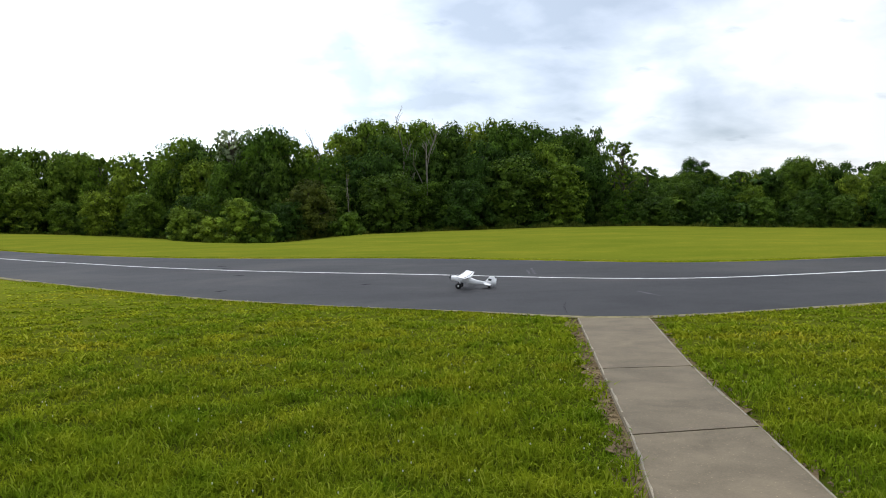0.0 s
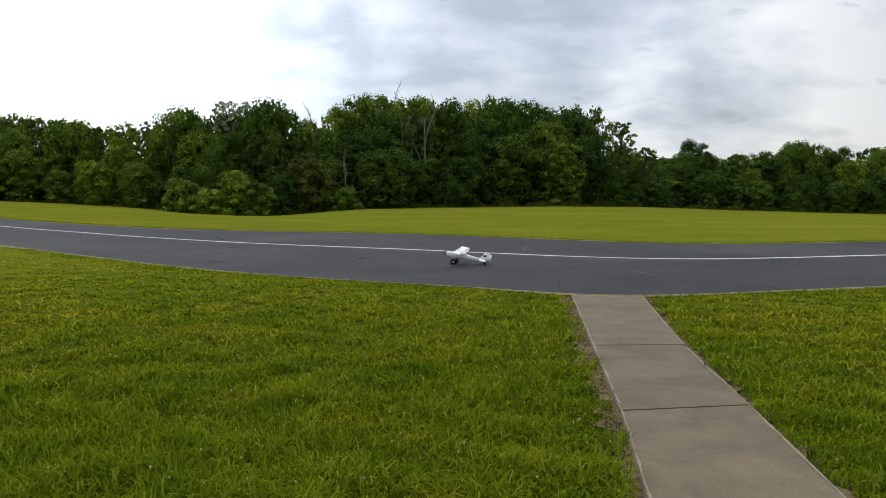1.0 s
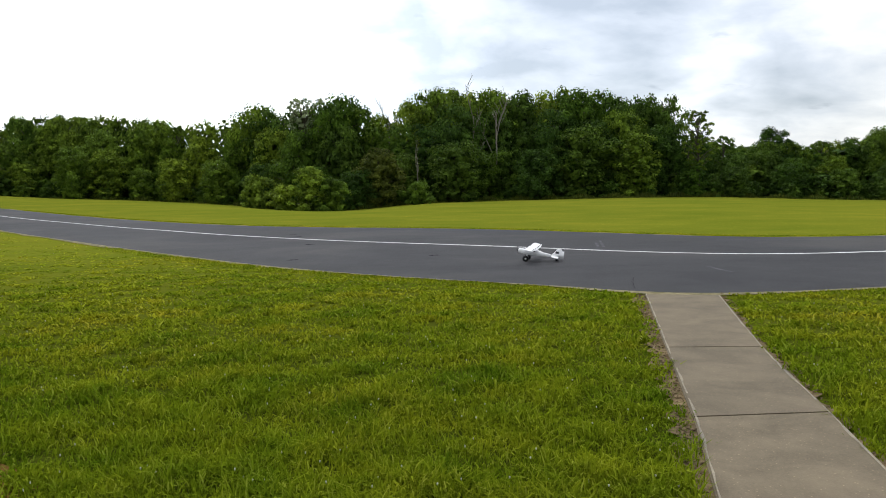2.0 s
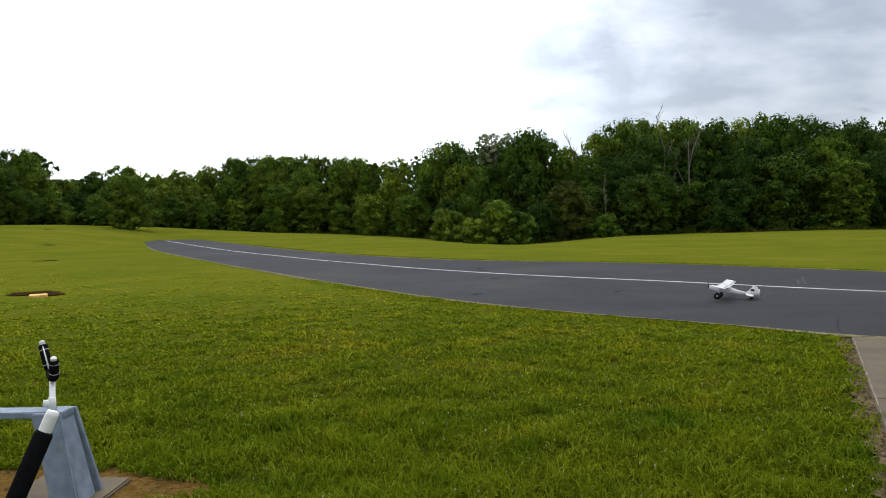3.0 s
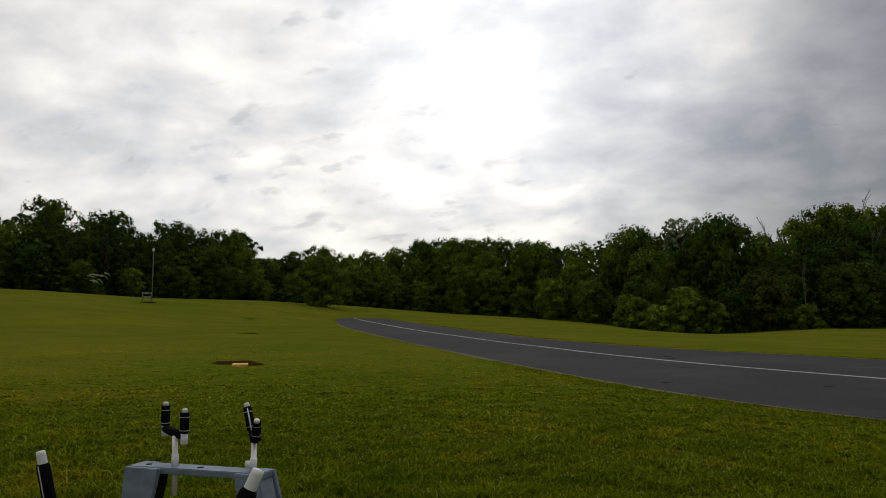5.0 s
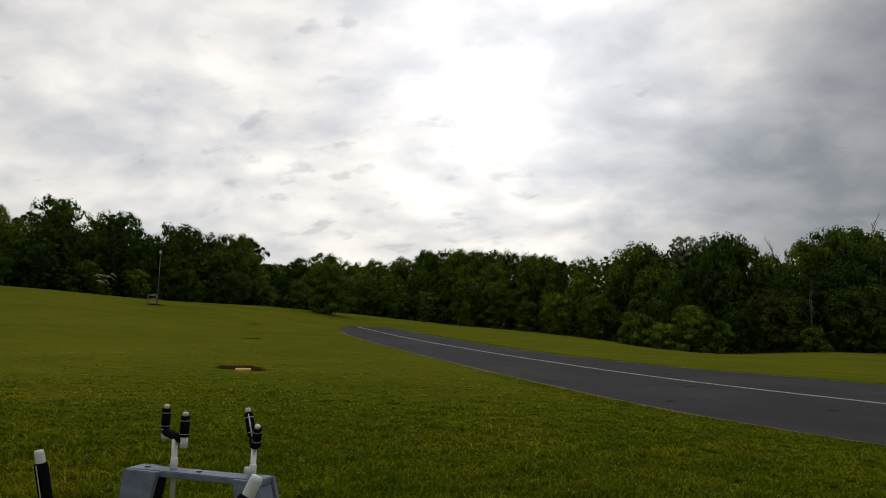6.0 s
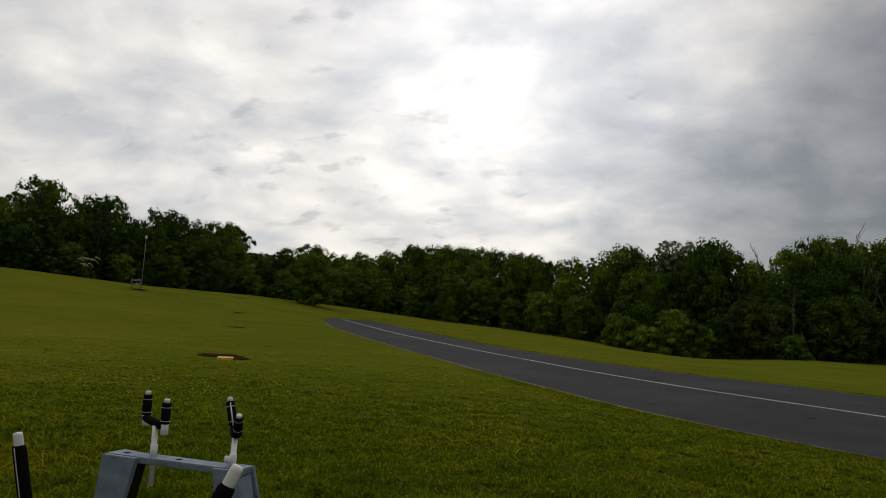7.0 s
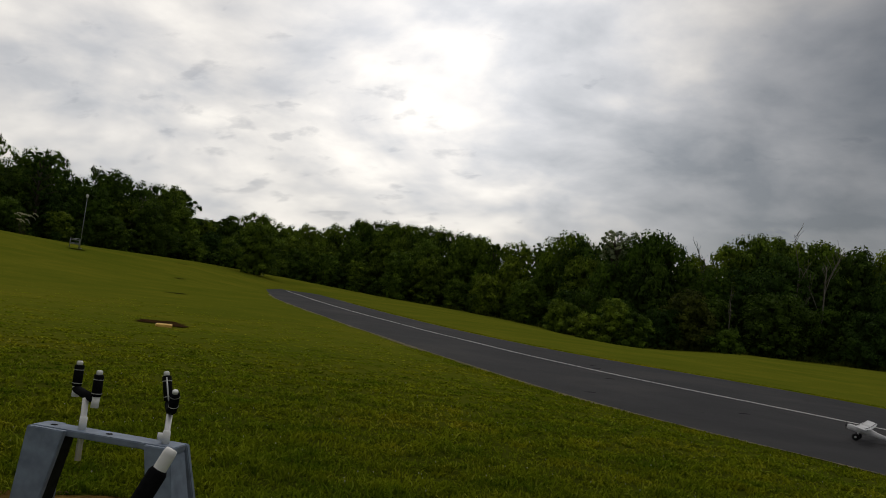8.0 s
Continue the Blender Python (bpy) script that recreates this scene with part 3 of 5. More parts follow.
def make_dead_tree(seed, height, pale=True, spread=0.25):
    rng = random.Random(seed)
    tree = new("dead_tree")
    top = Vector((rng.uniform(-0.6, 0.6), rng.uniform(-0.6, 0.6), height * (0.72 if spread > 0.1 else 1.0)))
    r0 = height * 0.009
    chunks = []

    def limb(a, b, r, depth):
        mid = (a + b) * 0.5 + Vector((rng.uniform(-0.2, 0.2), rng.uniform(-0.2, 0.2), 0.1))
        chunks.append(tube_data([a, mid, b], [r, r * 0.75, r * 0.4], 5))
        if depth == 0:
            return
        for k in range(4):
            t = rng.uniform(0.35, 0.95)
            s = a + (b - a) * t
            length = (b - a).length * rng.uniform(0.25, 0.5)
            w = rng.uniform(0, 2 * math.pi)
            d = Vector((math.cos(w) * spread * 2, math.sin(w) * spread * 2, 1.0)).normalized()
            limb(s, s + d * length, r * 0.5, depth - 1)
    limb(Vector((0, 0, -0.3)), top, r0, 2)
    v, f = join_data(chunks)
    part("trunk", mesh_of("trunk", v, f, PALE_BARK if pale else BARK, True), tree)
    return tree


def make_spray_shrub(seed):
    """A thin shrub whose arching stems carry drooping cream sprays."""
    rng = np.random.default_rng(seed)
    shrub = new("shrub")
    stems, petals = [], []
    for i in range(8):
        x0, y0, z0 = rng.uniform(-1.5, 0.9), rng.uniform(-0.5, 0.5), rng.uniform(2.1, 3.7)
        reach, fall = rng.uniform(0.6, 1.1), rng.uniform(0.35, 0.8)
        t = np.linspace(0, 1, 16)
        arc = np.stack([x0 + reach * t, y0 + 0 * t, z0 + 0.25 * t - fall * t * t], 1)
        stems.append(tube_data([(0.2 * x0, 0.2 * y0, -0.2), (0.6 * x0, 0.6 * y0, z0 * 0.6), tuple(arc[0]), tuple(arc[8]), tuple(arc[-1])], [0.03, 0.02, 0.012, 0.008, 0.004], 5))
        pos = np.repeat(arc, 3, axis=0) + rng.normal(size=(48, 3)) * 0.035
        petals.append(kites(rng, pos, rng.normal(size=(48, 3)) * 0.5 + np.array([0, -0.6, 0.8]), rng.uniform(0.12, 0.21, 48)))
    v, f = join_data(stems)
    part("stems", mesh_of("stems", v, f, BARK, True), shrub)
    part("blossom", quick_mesh("blossom", np.concatenate(petals), 4, LEAF_CREAM), shrub, "drooping cream blossom sprays")
    return shrub


def at_bearing(az, d):
    return d * math.sin(radians(az)), d * math.cos(radians(az))


def stand(thing, az, d, scale, turn, wide=1.0, sink=0.0):
    x, y = at_bearing(az, d)
    z = float(land(x, y)) - sink
    thing.matrix_basis = Matrix.LocRotScale((x, y, z), Euler((0, 0, turn)), (scale * wide, scale * wide, scale))


def copy_tree(src, az, d, scale, turn, wide=1.0, label="", group="", sink=0.0):
    x, y = at_bearing(az, d)
    z = float(land(x, y)) - sink
    ob = copy_thing(src, Matrix.LocRotScale((x, y, z), Euler((0, 0, turn)), None))
    ob.scale = (scale * wide, scale * wide, scale)
    if label:
        tagged(ob, label, "tree", group)
    return ob


# the skyline, by bearing: the angle of the treetops above level
SKY_AZ = [-66, -60, -56.5, -55.3, -53.6, -51.8, -50.2, -47.9, -46.3, -44.4, -42.6, -42.2, -41.2, -40.2, -38.4, -36.5, -34.5, -32.3, -28.8, -26,
          -23.5, -21.3, -19.1, -17, -16, -14, -11.5, -9.3, -7, -5, -3, -1.6, 1.1, 2.5, 4, 8.4, 10.6, 12.3, 13.6, 15, 16.8, 18.9, 21, 23, 25.5, 28, 34]
SKY_EL = [5.8, 5.6, 5.6, 6.7, 5.15, 6.07, 4.69, 5.55, 4.7, 5.08, 4.8, 4.55, 3.25, 3.15, 4.13, 3.5, 3.88, 4.6, 4.71, 4.46, 4.57, 4.2, 4.2, 5.51, 5.4,
          5, 6.15, 4.7, 5.5, 6.48, 6.39, 6.39, 6.09, 5.97, 6.24, 5.57, 5.45, 3.57, 2.85, 2.8, 2.55, 2.44, 2.52, 3.15, 2.61, 2.65, 2.6]


def skyline_height(az, d):
    """Height of a tree at that bearing and distance whose top reaches the skyline."""
    x, y = at_bearing(az, d)
    low = min(float(np.interp(az + q, SKY_AZ, SKY_EL)) for q in (-0.9, -0.45, 0.0, 0.45, 0.9))
    return 1.8 + d * math.tan(radians(low)) - float(land(x, y))


def plant_wood():
    rng = random.Random(11)
    kinds = [make_tree(101, 10, 8.2, LEAF, 44, 96, 0.31), make_tree(102, 10, 7.2, LEAF_LIGHT, 44, 96, 0.31), make_tree(103, 10, 8.8, LEAF_DARK, 44, 96, 0.31), make_tree(104, 10, 6.6, LEAF, 44, 96, 0.31),
             make_tree(105, 10, 7.6, LEAF_DARK, 44, 96, 0.31), make_tree(106, 10, 7.0, LEAF_LIGHT, 44, 96, 0.31)]
    labels = ["mid-green broad-leaved tree in full summer leaf at the wood's edge", "light green broad-leaved tree in full leaf at the wood's edge",
              "dark green broad-leaved tree with a dense round crown", "slender mid-green broad-leaved tree in full leaf",
              "dark green bushy broad-leaved tree in full leaf", "light green slender tree in full summer leaf"]
    tops = [make_tree(111, 10, 7.6, LEAF, 28, 96, 0.31, 0.42), make_tree(112, 10, 7.2, LEAF_DARK, 28, 96, 0.31, 0.42), make_tree(113, 10, 6.8, LEAF_LIGHT, 26, 96, 0.31, 0.45),
            make_tree(114, 10, 7.0, LEAF, 48, 100, 0.33, 0.38, True)]
    kinds += tops
    labels += ["tall mid-green tree rising behind the wood's edge", "tall dark green tree rising behind the wood's edge", "tall light green tree rising behind the wood's edge",
               "tall tree with a loose open crown rising over the wood"]
    used = set()

    def place(k, az, d, h, wide):
        sc = h / 10
        turn = rng.uniform(0, 6.28)
        if k not in used:
            used.add(k)
            stand(kinds[k], az, d, sc, turn, wide, 0.2)
            tagged(kinds[k], labels[k], "tree", "trees of the wood's edge")
        else:
            copy_tree(kinds[k], az, d, sc, turn, wide, labels[k], "trees of the wood's edge", 0.2)

    # three ranks: low edge, middle, and the tall rank that makes the skyline
    for rank, (back, lo, hi, step) in enumerate(((2, 0.42, 0.70, 7.6), (9, 0.72, 0.94, 5.8), (17, 1.02, 1.10, 5.8), (27, 0.93, 1.02, 8.0))):
        az = -65.0 + rank * 0.9
        while az < 34:
            d = float(edge_distance(az)) + back + rng.uniform(-3.5, 3.5)
            h = skyline_height(az, d) * rng.uniform(lo, hi)
            # lighter leaf colours along the far wing of the wood, partly standing for its stronger light; darker ones
            # in the tall block
            low_kinds, tall_kinds = ((0, 1, 5, 3, 1, 5), (6, 8, 8, 9, 6, 8)) if -37 < az < -17 else ((0, 1, 2, 3, 4, 2), (6, 7, 8, 9, 7, 6))
            k = rng.choice(low_kinds if rank < 2 else tall_kinds)
            place(k, az, d, h, rng.uniform(0.72, 0.95) * (1.25 if rank == 0 else 1.0) * (11 / max(h, 7)) ** 0.35)
            az += math.degrees(step * rng.uniform(0.75, 1.25) / d)
    # the trees that stand out of the skyline
    for i in range(1, len(SKY_AZ) - 1):
        if SKY_EL[i] >= max(SKY_EL[i - 1], SKY_EL[i + 1]):
            d = float(edge_distance(SKY_AZ[i])) + 13
            x, y = at_bearing(SKY_AZ[i], d)
            h = 1.8 + d * math.tan(radians(SKY_EL[i])) - float(land(x, y))
            place(rng.choice((6, 7, 8, 6)), SKY_AZ[i], d, h * 1.03, 0.78 * (11 / max(h, 7)) ** 0.35)
    return kinds


plant_wood()


def plant_undergrowth():
    rng = random.Random(23)
    # two of three dark-leaved: shade at the wood's foot put into the colour
    kinds = [make_tree(201, 3, 3.6, LEAF_DARK, 13, 62, 0.39, 0.0, name="shrub"), make_tree(202, 3, 3.4, LEAF, 12, 62, 0.39, 0.0, name="shrub"),
             make_tree(203, 3, 3.8, LEAF_DARK, 13, 62, 0.39, 0.0, name="shrub")]
    labels = ["deep green leafy shrub in the wood's undergrowth", "mid-green leafy shrub at the foot of the trees", "dark green leafy shrub in the wood's undergrowth"]
    used = set()
    for back, lo, hi, step in ((-0.5, 1.2, 2.8, 5.2), (5.0, 2.6, 4.6, 3.6), (13.0, 4.5, 7.0, 4.2), (23.0, 7.5, 10.5, 4.4), (31.0, 9.0, 12.0, 8.0)):
        az = -65.0
        while az < 34:
            d = float(edge_distance(az)) + back + rng.uniform(-1.2, 1.2)
            k, sc, turn, wide = rng.randrange(3), rng.uniform(lo, hi) / 3, rng.uniform(0, 6.28), rng.uniform(0.9, 1.35)
            if k not in used:
                used.add(k)
                stand(kinds[k], az, d, sc, turn, wide, 0.15)
                tagged(kinds[k], labels[k], "shrub", "undergrowth")
            else:
                ob = copy_tree(kinds[k], az, d, sc, turn, wide, sink=0.15)
                tagged(ob, labels[k], "shrub", "undergrowth")
            az += math.degrees(step * rng.uniform(0.7, 1.3) / d)


plant_undergrowth()


def single(thing, az, d, scale, turn, label, category, wide=1.0):
    stand(thing, az, d, scale, turn, wide, 0.15)
    return tagged(thing, label, category)


single(make_tree(301, 6.8, 5.6, LEAF_LIGHT, 24, 210, 0.31, 0.0), -14.0, 123, 1.0, 0.4, "broad light green spreading tree standing out before the wood", "tree")
single(make_tree(312, 5.2, 4.6, LEAF, 20, 210, 0.31, 0.0), -12.2, 122.5, 1.0, 1.9, "mid-green bushy tree leaning out before the wood", "tree")
single(make_tree(313, 4.0, 4.6, LEAF_LIGHT, 14, 210, 0.31, 0.0), -15.6, 125, 1.0, 2.9, "low light green bush before the wood", "shrub")
single(make_tree(314, 12.5, 8.0, LEAF, 30, 140, 0.33, 0.05), -7.7, 151, 1.0, 0.9, "mid-green tree filling the gap between taller trees", "tree")
single(make_tree(315, 11.0, 8.0, LEAF_DARK, 30, 140, 0.33, 0.03), -40.3, 178, 1.0, 0.9, "dark green tree in the dip of the wood", "tree")
single(make_tree(316, 15.6, 8.4, LEAF, 32, 140, 0.33, 0.3), -2.2, 158, 1.0, 0.3, "tall mid-green tree behind bare dead trees", "tree")
single(make_tree(302, 5.6, 6.0, LEAF_BRIGHT, 20, 180, 0.31, 0.0), -17.3, 141, 1.0, 1.4, "small light green bushy tree before the wood", "tree")
single(make_tree(303, 9.5, 7.5, LEAF_RUST, 30, 180, 0.32, 0.05), -9.0, 133, 1.0, 2.0, "tree with rusty yellow-green leaves among darker trees", "tree")
single(make_tree(304, 15.4, 6.0, LEAF, 80, 110, 0.25, 0.3, True), 12.2, 146.5, 1.0, 0.9, "tall thin tree with a sparse crown and visible trunk", "tree")
single(make_tree(305, 13.6, 8.0, LEAF_DARK, 34, 190, 0.33, 0.05), 16.8, 176, 1.0, 0.2, "dark green round-crowned tree rising over its neighbours", "tree")
single(make_tree(306, 20.8, 7.8, LEAF_PALE, 70, 90, 0.26, 0.66, True), -14.0, 150, 1.0, 0.2, "tree with a thin pale grey-green feathery crown", "tree")
single(make_tree(307, 17.8, 5.4, LEAF, 50, 110, 0.28, 0.5, True), -19.1, 172, 1.0, 2.2, "tree with an open crown showing the sky through it", "tree")
single(make_tree(308, 15.4, 6.6, LEAF, 60, 130, 0.30, 0.2, True), -55.3, 146, 1.0, 2.2, "tall tree with an uneven loose crown", "tree")
single(make_tree(309, 14.5, 6.6, LEAF_DARK, 60, 130, 0.30, 0.2, True), -51.8, 150, 1.0, 1.2, "tall dark tree with an uneven loose crown", "tree")
single(make_tree(310, 10.4, 9.0, LEAF_BRIGHT, 36, 150, 0.30, 0.06), -38.2, 154, 0.95, 0.7, "light green round tree before the darker wood", "tree")
single(make_spray_shrub(311), -52.4, 134, 1.0, radians(52), "shrub with drooping sprays of pale cream blossom", "shrub")
single(make_dead_tree(401, 7.6, True, 0.03), -6.48, 130.5, 1.0, 0.3, "straight pale dead trunk standing before the trees", "dead tree")
single(make_tree(317, 3.6, 4.6, LEAF, 14, 160, 0.31, 0.0), -6.5, 128, 1.0, 1.0, "mid-green bush at the foot of a dead trunk", "shrub")
single(make_dead_tree(402, 20.4, True), -8.5, 150, 1.0, 0.3, "bare grey dead tree among leafy trees", "dead tree")
single(make_dead_tree(403, 20.2, True), -2.6, 143, 1.0, 1.3, "bare grey dead tree with upright branches", "dead tree")
single(make_dead_tree(404, 21.0, True), -1.2, 144, 1.0, 2.3, "bare grey dead tree with upright branches", "dead tree")
single(make_dead_tree(405, 12.5, True, 0.5), -46.1, 164, 1.0, 2.3, "bare pale-branched tree among leafy trees", "dead tree")
single(make_dead_tree(406, 12.0, False), 11.6, 152, 1.0, 2.3, "bare pale-branched tree among leafy trees", "dead tree")



def make_weeds():
    """Tall unmown grass along the foot of the wood."""
    rng = np.random.default_rng(12)
    n = 15000
    az = rng.uniform(-30, 30, n)
    keep = rng.random(n) < 0.35 + 0.65 * np.exp(-((az - 10) / 6) ** 2)
    az = az[keep]
    n = len(az)
    d = np.interp(az, BEARING, EDGE_D) - 1.0 - 2.6 * rng.random(n) ** 1.5
    x, y = d * np.sin(np.radians(az)), d * np.cos(np.radians(az))
    h = rng.uniform(0.25, 0.75, n) * (1 + 0.5 * np.sin(az * 3))
    w = rng.uniform(0, 2 * np.pi, n)
    side = np.stack([np.cos(w), np.sin(w), 0 * w], 1)
    lean = np.stack([-np.sin(w), np.cos(w), 0 * w], 1)
    base = np.stack([x, y, land(x, y) - 0.03], 1)
    up = np.array([0, 0, 1.0])
    mid = base + up * (h * 0.6)[:, None] + lean * (h * 0.15)[:, None]
    tip = base + up * h[:, None] + lean * (h * 0.5)[:, None]
    v = np.stack([base, mid + side * 0.06, tip, mid - side * 0.06], 1).reshape(-1, 3)
    ob = new("tall_weeds", quick_mesh("tall_weeds", v, 4, WEED))
    tagged(ob, "tall unmown grass and weeds along the foot of the wood", "grass", kind="stuff")


make_weeds()

# ---- bare earth ----


def blob(name, centre, rx, ry, turn, z, mat, seed, n=48, rough=0.10, label="", category="bare ground"):
    rng = random.Random(seed)
    ph = [rng.uniform(0, 6.28) for _ in range(6)]
    verts = [(centre[0], centre[1], z + 0.01)]
    for ring in (0.5, 0.8, 1.0):
        for i in range(n):
            w = 2 * math.pi * i / n
            k = 1 + sum(math.sin((j + 2) * w + ph[j]) * rough / (1 + 0.5 * j) for j in range(6)) * ring
            x, y = rx * k * ring * math.cos(w), ry * k * ring * math.sin(w)
            c, s = math.cos(turn), math.sin(turn)
            verts.append((centre[0] + x * c - y * s, centre[1] + x * s + y * c, z + (0.008 if ring < 1 else -0.004)))
    faces = [(0, 1 + i, 1 + (i + 1) % n) for i in range(n)]
    for r in range(2):
        for i in range(n):
            a, b = 1 + r * n + i, 1 + r * n + (i + 1) % n
            faces.append((a, a + n, b + n, b))
    ob = new(name, mesh_of(name, verts, faces, mat, True))
    return tagged(ob, label, category, kind="structure")


blob("dirt_patch", (-4.5, 4.6), 1.38, 0.8, radians(15), 0.012, RED_DIRT, 3, label="worn patch of reddish-brown dirt round the wooden stand")


def edge_strip(name, line, seed, w0, w1, side, mat, label, t0=0.0, t1=1.0, n=420, z=0.02, holes=0.0):
    """A ragged strip along a line, on one side of it."""
    rng = random.Random(seed)
    c = curve_through(line, n)
    verts, faces = [], []
    ph = [rng.uniform(0, 6.28) for _ in range(4)]
    for i in range(n):
        d = c[min(i + 1, n - 1)] - c[max(i - 1, 0)]
        d = np.array([-d[1], d[0]]) / np.hypot(*d) * side
        u = i / n
        k = 0.5 + 0.5 * math.sin(u * 160 + ph[0] + 2 * math.sin(u * 61 + ph[1]))
        w = w0 + (w1 - w0) * (0.75 * k + 0.25 * rng.random())
        if rng.random() < holes:
            w *= 0.1
        for s in (-0.05, w):
            x, y = c[i] + d * s
            verts.append((x, y, float(land(x, y)) + z))
    for i in range(n - 1):
        if t0 <= i / n < t1:
            faces.append((2 * i, 2 * i + 2, 2 * i + 3, 2 * i + 1))
    ob = new(name, mesh_of(name, verts, faces, mat))
    return tagged(ob, label, "bare ground", kind="structure")


CRUMBS = soil_material("pale_crumbled_edge", (0.10, 0.09, 0.045), (0.33, 0.30, 0.19), 9.0)
edge_strip("dirt_edge", NEAR, 5, 0.07, 0.30, -1, CRUMBS, "thin pale strip of crumbled asphalt and dry earth along the runway", t0=0.16, z=0.016, holes=0.08)
edge_strip("dirt_edge", FAR, 6, 0.06, 0.34, 1, CRUMBS, "thin strip of dry earth along the runway's far edge", t0=0.16, z=0.01, holes=0.35)
edge_strip("dirt_edge", WALK_L, 7, 0.10, 0.25, -1, DIRT, "narrow strip of bare dirt beside the concrete sidewalk", z=0.022, n=160)
edge_strip("dirt_edge", WALK_R, 8, -0.03, 0.13, 1, DIRT, "patches of bare dirt along the concrete sidewalk", z=0.022, n=160)


def make_crack(points, width, seed, mat, name, label):
    rng = random.Random(seed)
    c = curve_through(points, 26)
    verts, faces = [], []
    for i in range(26):
        d = c[min(i + 1, 25)] - c[max(i - 1, 0)]
        d = np.array([-d[1], d[0]]) / np.hypot(*d)
        w = width * rng.uniform(0.3, 1.0) * (0.3 if i in (0, 25) else 1)
        off = d * rng.uniform(-0.02, 0.02)
        for s in (-w, w):
            x, y = c[i] + off + d * s
            verts.append((x, y, 0.0395))
    for i in range(25):
        faces.append((2 * i, 2 * i + 2, 2 * i + 3, 2 * i + 1))
    ob = new(name, mesh_of(name, verts, faces, mat))
    return tagged(ob, label, "pavement mark", kind="structure")


TAR = plain("dark_crack_filler", (0.024, 0.025, 0.028), 1.0, vary=0.3, spec=0.0)
CHALK = plain("faded_chalk_paint", (0.10, 0.10, 0.105), 1.0, vary=0.4, scale=3.0, spec=0.0)
for k, line in enumerate([[(2.12, 14.3), (2.2, 15.2), (2.38, 16.2)], [(-3.1, 19.6), (-2.8, 20.0), (-2.2, 20.1)],
                          [(-6.6, 29.8), (-6.0, 30.4), (-5.4, 30.3)], [(-0.2, 18.3), (0.4, 18.8), (0.9, 18.7)], [(-8.9, 24.3), (-8.3, 24.9), (-7.6, 25.2)]]):
    make_crack(line, 0.007, 40 + k, TAR, "crack", "short dark crack in the asphalt")
for k, (x, y, half, wide) in enumerate(((-7.9, 30.3, 0.22, 0.3), (-6.4, 26.1, 0.24, 0.26), (-5.47, 20.5, 0.2, 0.2), (-2.0, 21.5, 0.22, 0.18), (-8.4, 31.6, 0.22, 0.3))):
    make_crack([(x - half * 0.5, y - half * 0.8), (x, y), (x + half * 0.5, y + half * 0.3)], wide * 0.55, 80 + k, TAR, "tar_patch", "short dark tar patch on the asphalt runway")
for k, line in enumerate([[(2.40, 23.2), (2.50, 24.4), (2.56, 25.8)], [(2.62, 23.8), (2.70, 25.2), (2.78, 26.6)], [(4.2, 18.0), (4.28, 17.5), (4.4, 16.9)]]):
    make_crack(line, 0.06, 60 + k, CHALK, "chalk_mark", "faint pale chalk mark on the asphalt")

# ---- wooden sawhorse stand with padded plastic-pipe cradles ----
BLUE = plain("grey_blue_paint_on_wood", (0.25, 0.305, 0.385), 0.6, vary=0.22, scale=9.0, bump=0.2)
LEG_SHADE = plain("leg_shade_dark", (0.022, 0.024, 0.02), 0.9, vary=0.3, scale=12.0, bump=0.3, spec=0.05)
PVC = plain("white_plastic_pipe", (0.97, 0.96, 0.92), 0.35, vary=0.06, scale=8.0)
FOAM = plain("black_pipe_foam", (0.009, 0.009, 0.010), 0.95, vary=0.3, scale=40.0, bump=0.3, spec=0.05)
HOLE = plain("shadowed_hole", (0.01, 0.01, 0.01), 0.9)
TIE = plain("pale_cable_tie", (0.5, 0.5, 0.47), 0.5)
BEAM_L, BEAM_R = Vector((-5.07, 4.305, 0.67)), Vector((-4.06, 4.57, 0.67))


def plank(name, a, b, width, thick, across, mat=None, bevel=0.006, taper=1.0):
    """A board from a to b; across is the direction of its width."""
    a, b, w = Vector(a), Vector(b), Vector(across).normalized()
    d = (b - a).normalized()
    w = (w - d * w.dot(d)).normalized()
    t = d.cross(w).normalized()
    bm = bmesh.new()
    vs = [[bm.verts.new(p + w * (sx * width * k / 2) + t * (sy * thick / 2)) for sx, sy in ((-1, -1), (1, -1), (1, 1), (-1, 1))] for p, k in ((a, 1.0), (b, taper))]
    bm.faces.new(vs[0])
    bm.faces.new(vs[1])
    for k in range(4):
        bm.faces.new((vs[0][k], vs[0][(k + 1) % 4], vs[1][(k + 1) % 4], vs[1][k]))
    bmesh.ops.bevel(bm, geom=list(bm.edges), offset=bevel, segments=2, affect="EDGES")
    return bm_mesh(name, bm, mat or BLUE)


def board(name, a, b, c, d, thick, mat, bevel=0.006):
    """A four-cornered board with the given thickness vector."""
    bm = bmesh.new()
    front = [bm.verts.new(Vector(p)) for p in (a, b, c, d)]
    back = [bm.verts.new(Vector(p) + Vector(thick)) for p in (a, b, c, d)]
    bm.faces.new(front)
    bm.faces.new(back[::-1])
    for k in range(4):
        bm.faces.new((front[k], back[k], back[(k + 1) % 4], front[(k + 1) % 4]))
    bmesh.ops.recalc_face_normals(bm, faces=bm.faces)
    bmesh.ops.bevel(bm, geom=list(bm.edges), offset=bevel, segments=2, affect="EDGES")
    return bm_mesh(name, bm, mat)


def on_beam(u, v=0.0, z=0.0):
    side = Vector((-(BEAM_R - BEAM_L).y, (BEAM_R - BEAM_L).x, 0)).normalized()
    return BEAM_L + (BEAM_R - BEAM_L) * u + side * v + Vector((0, 0, z))


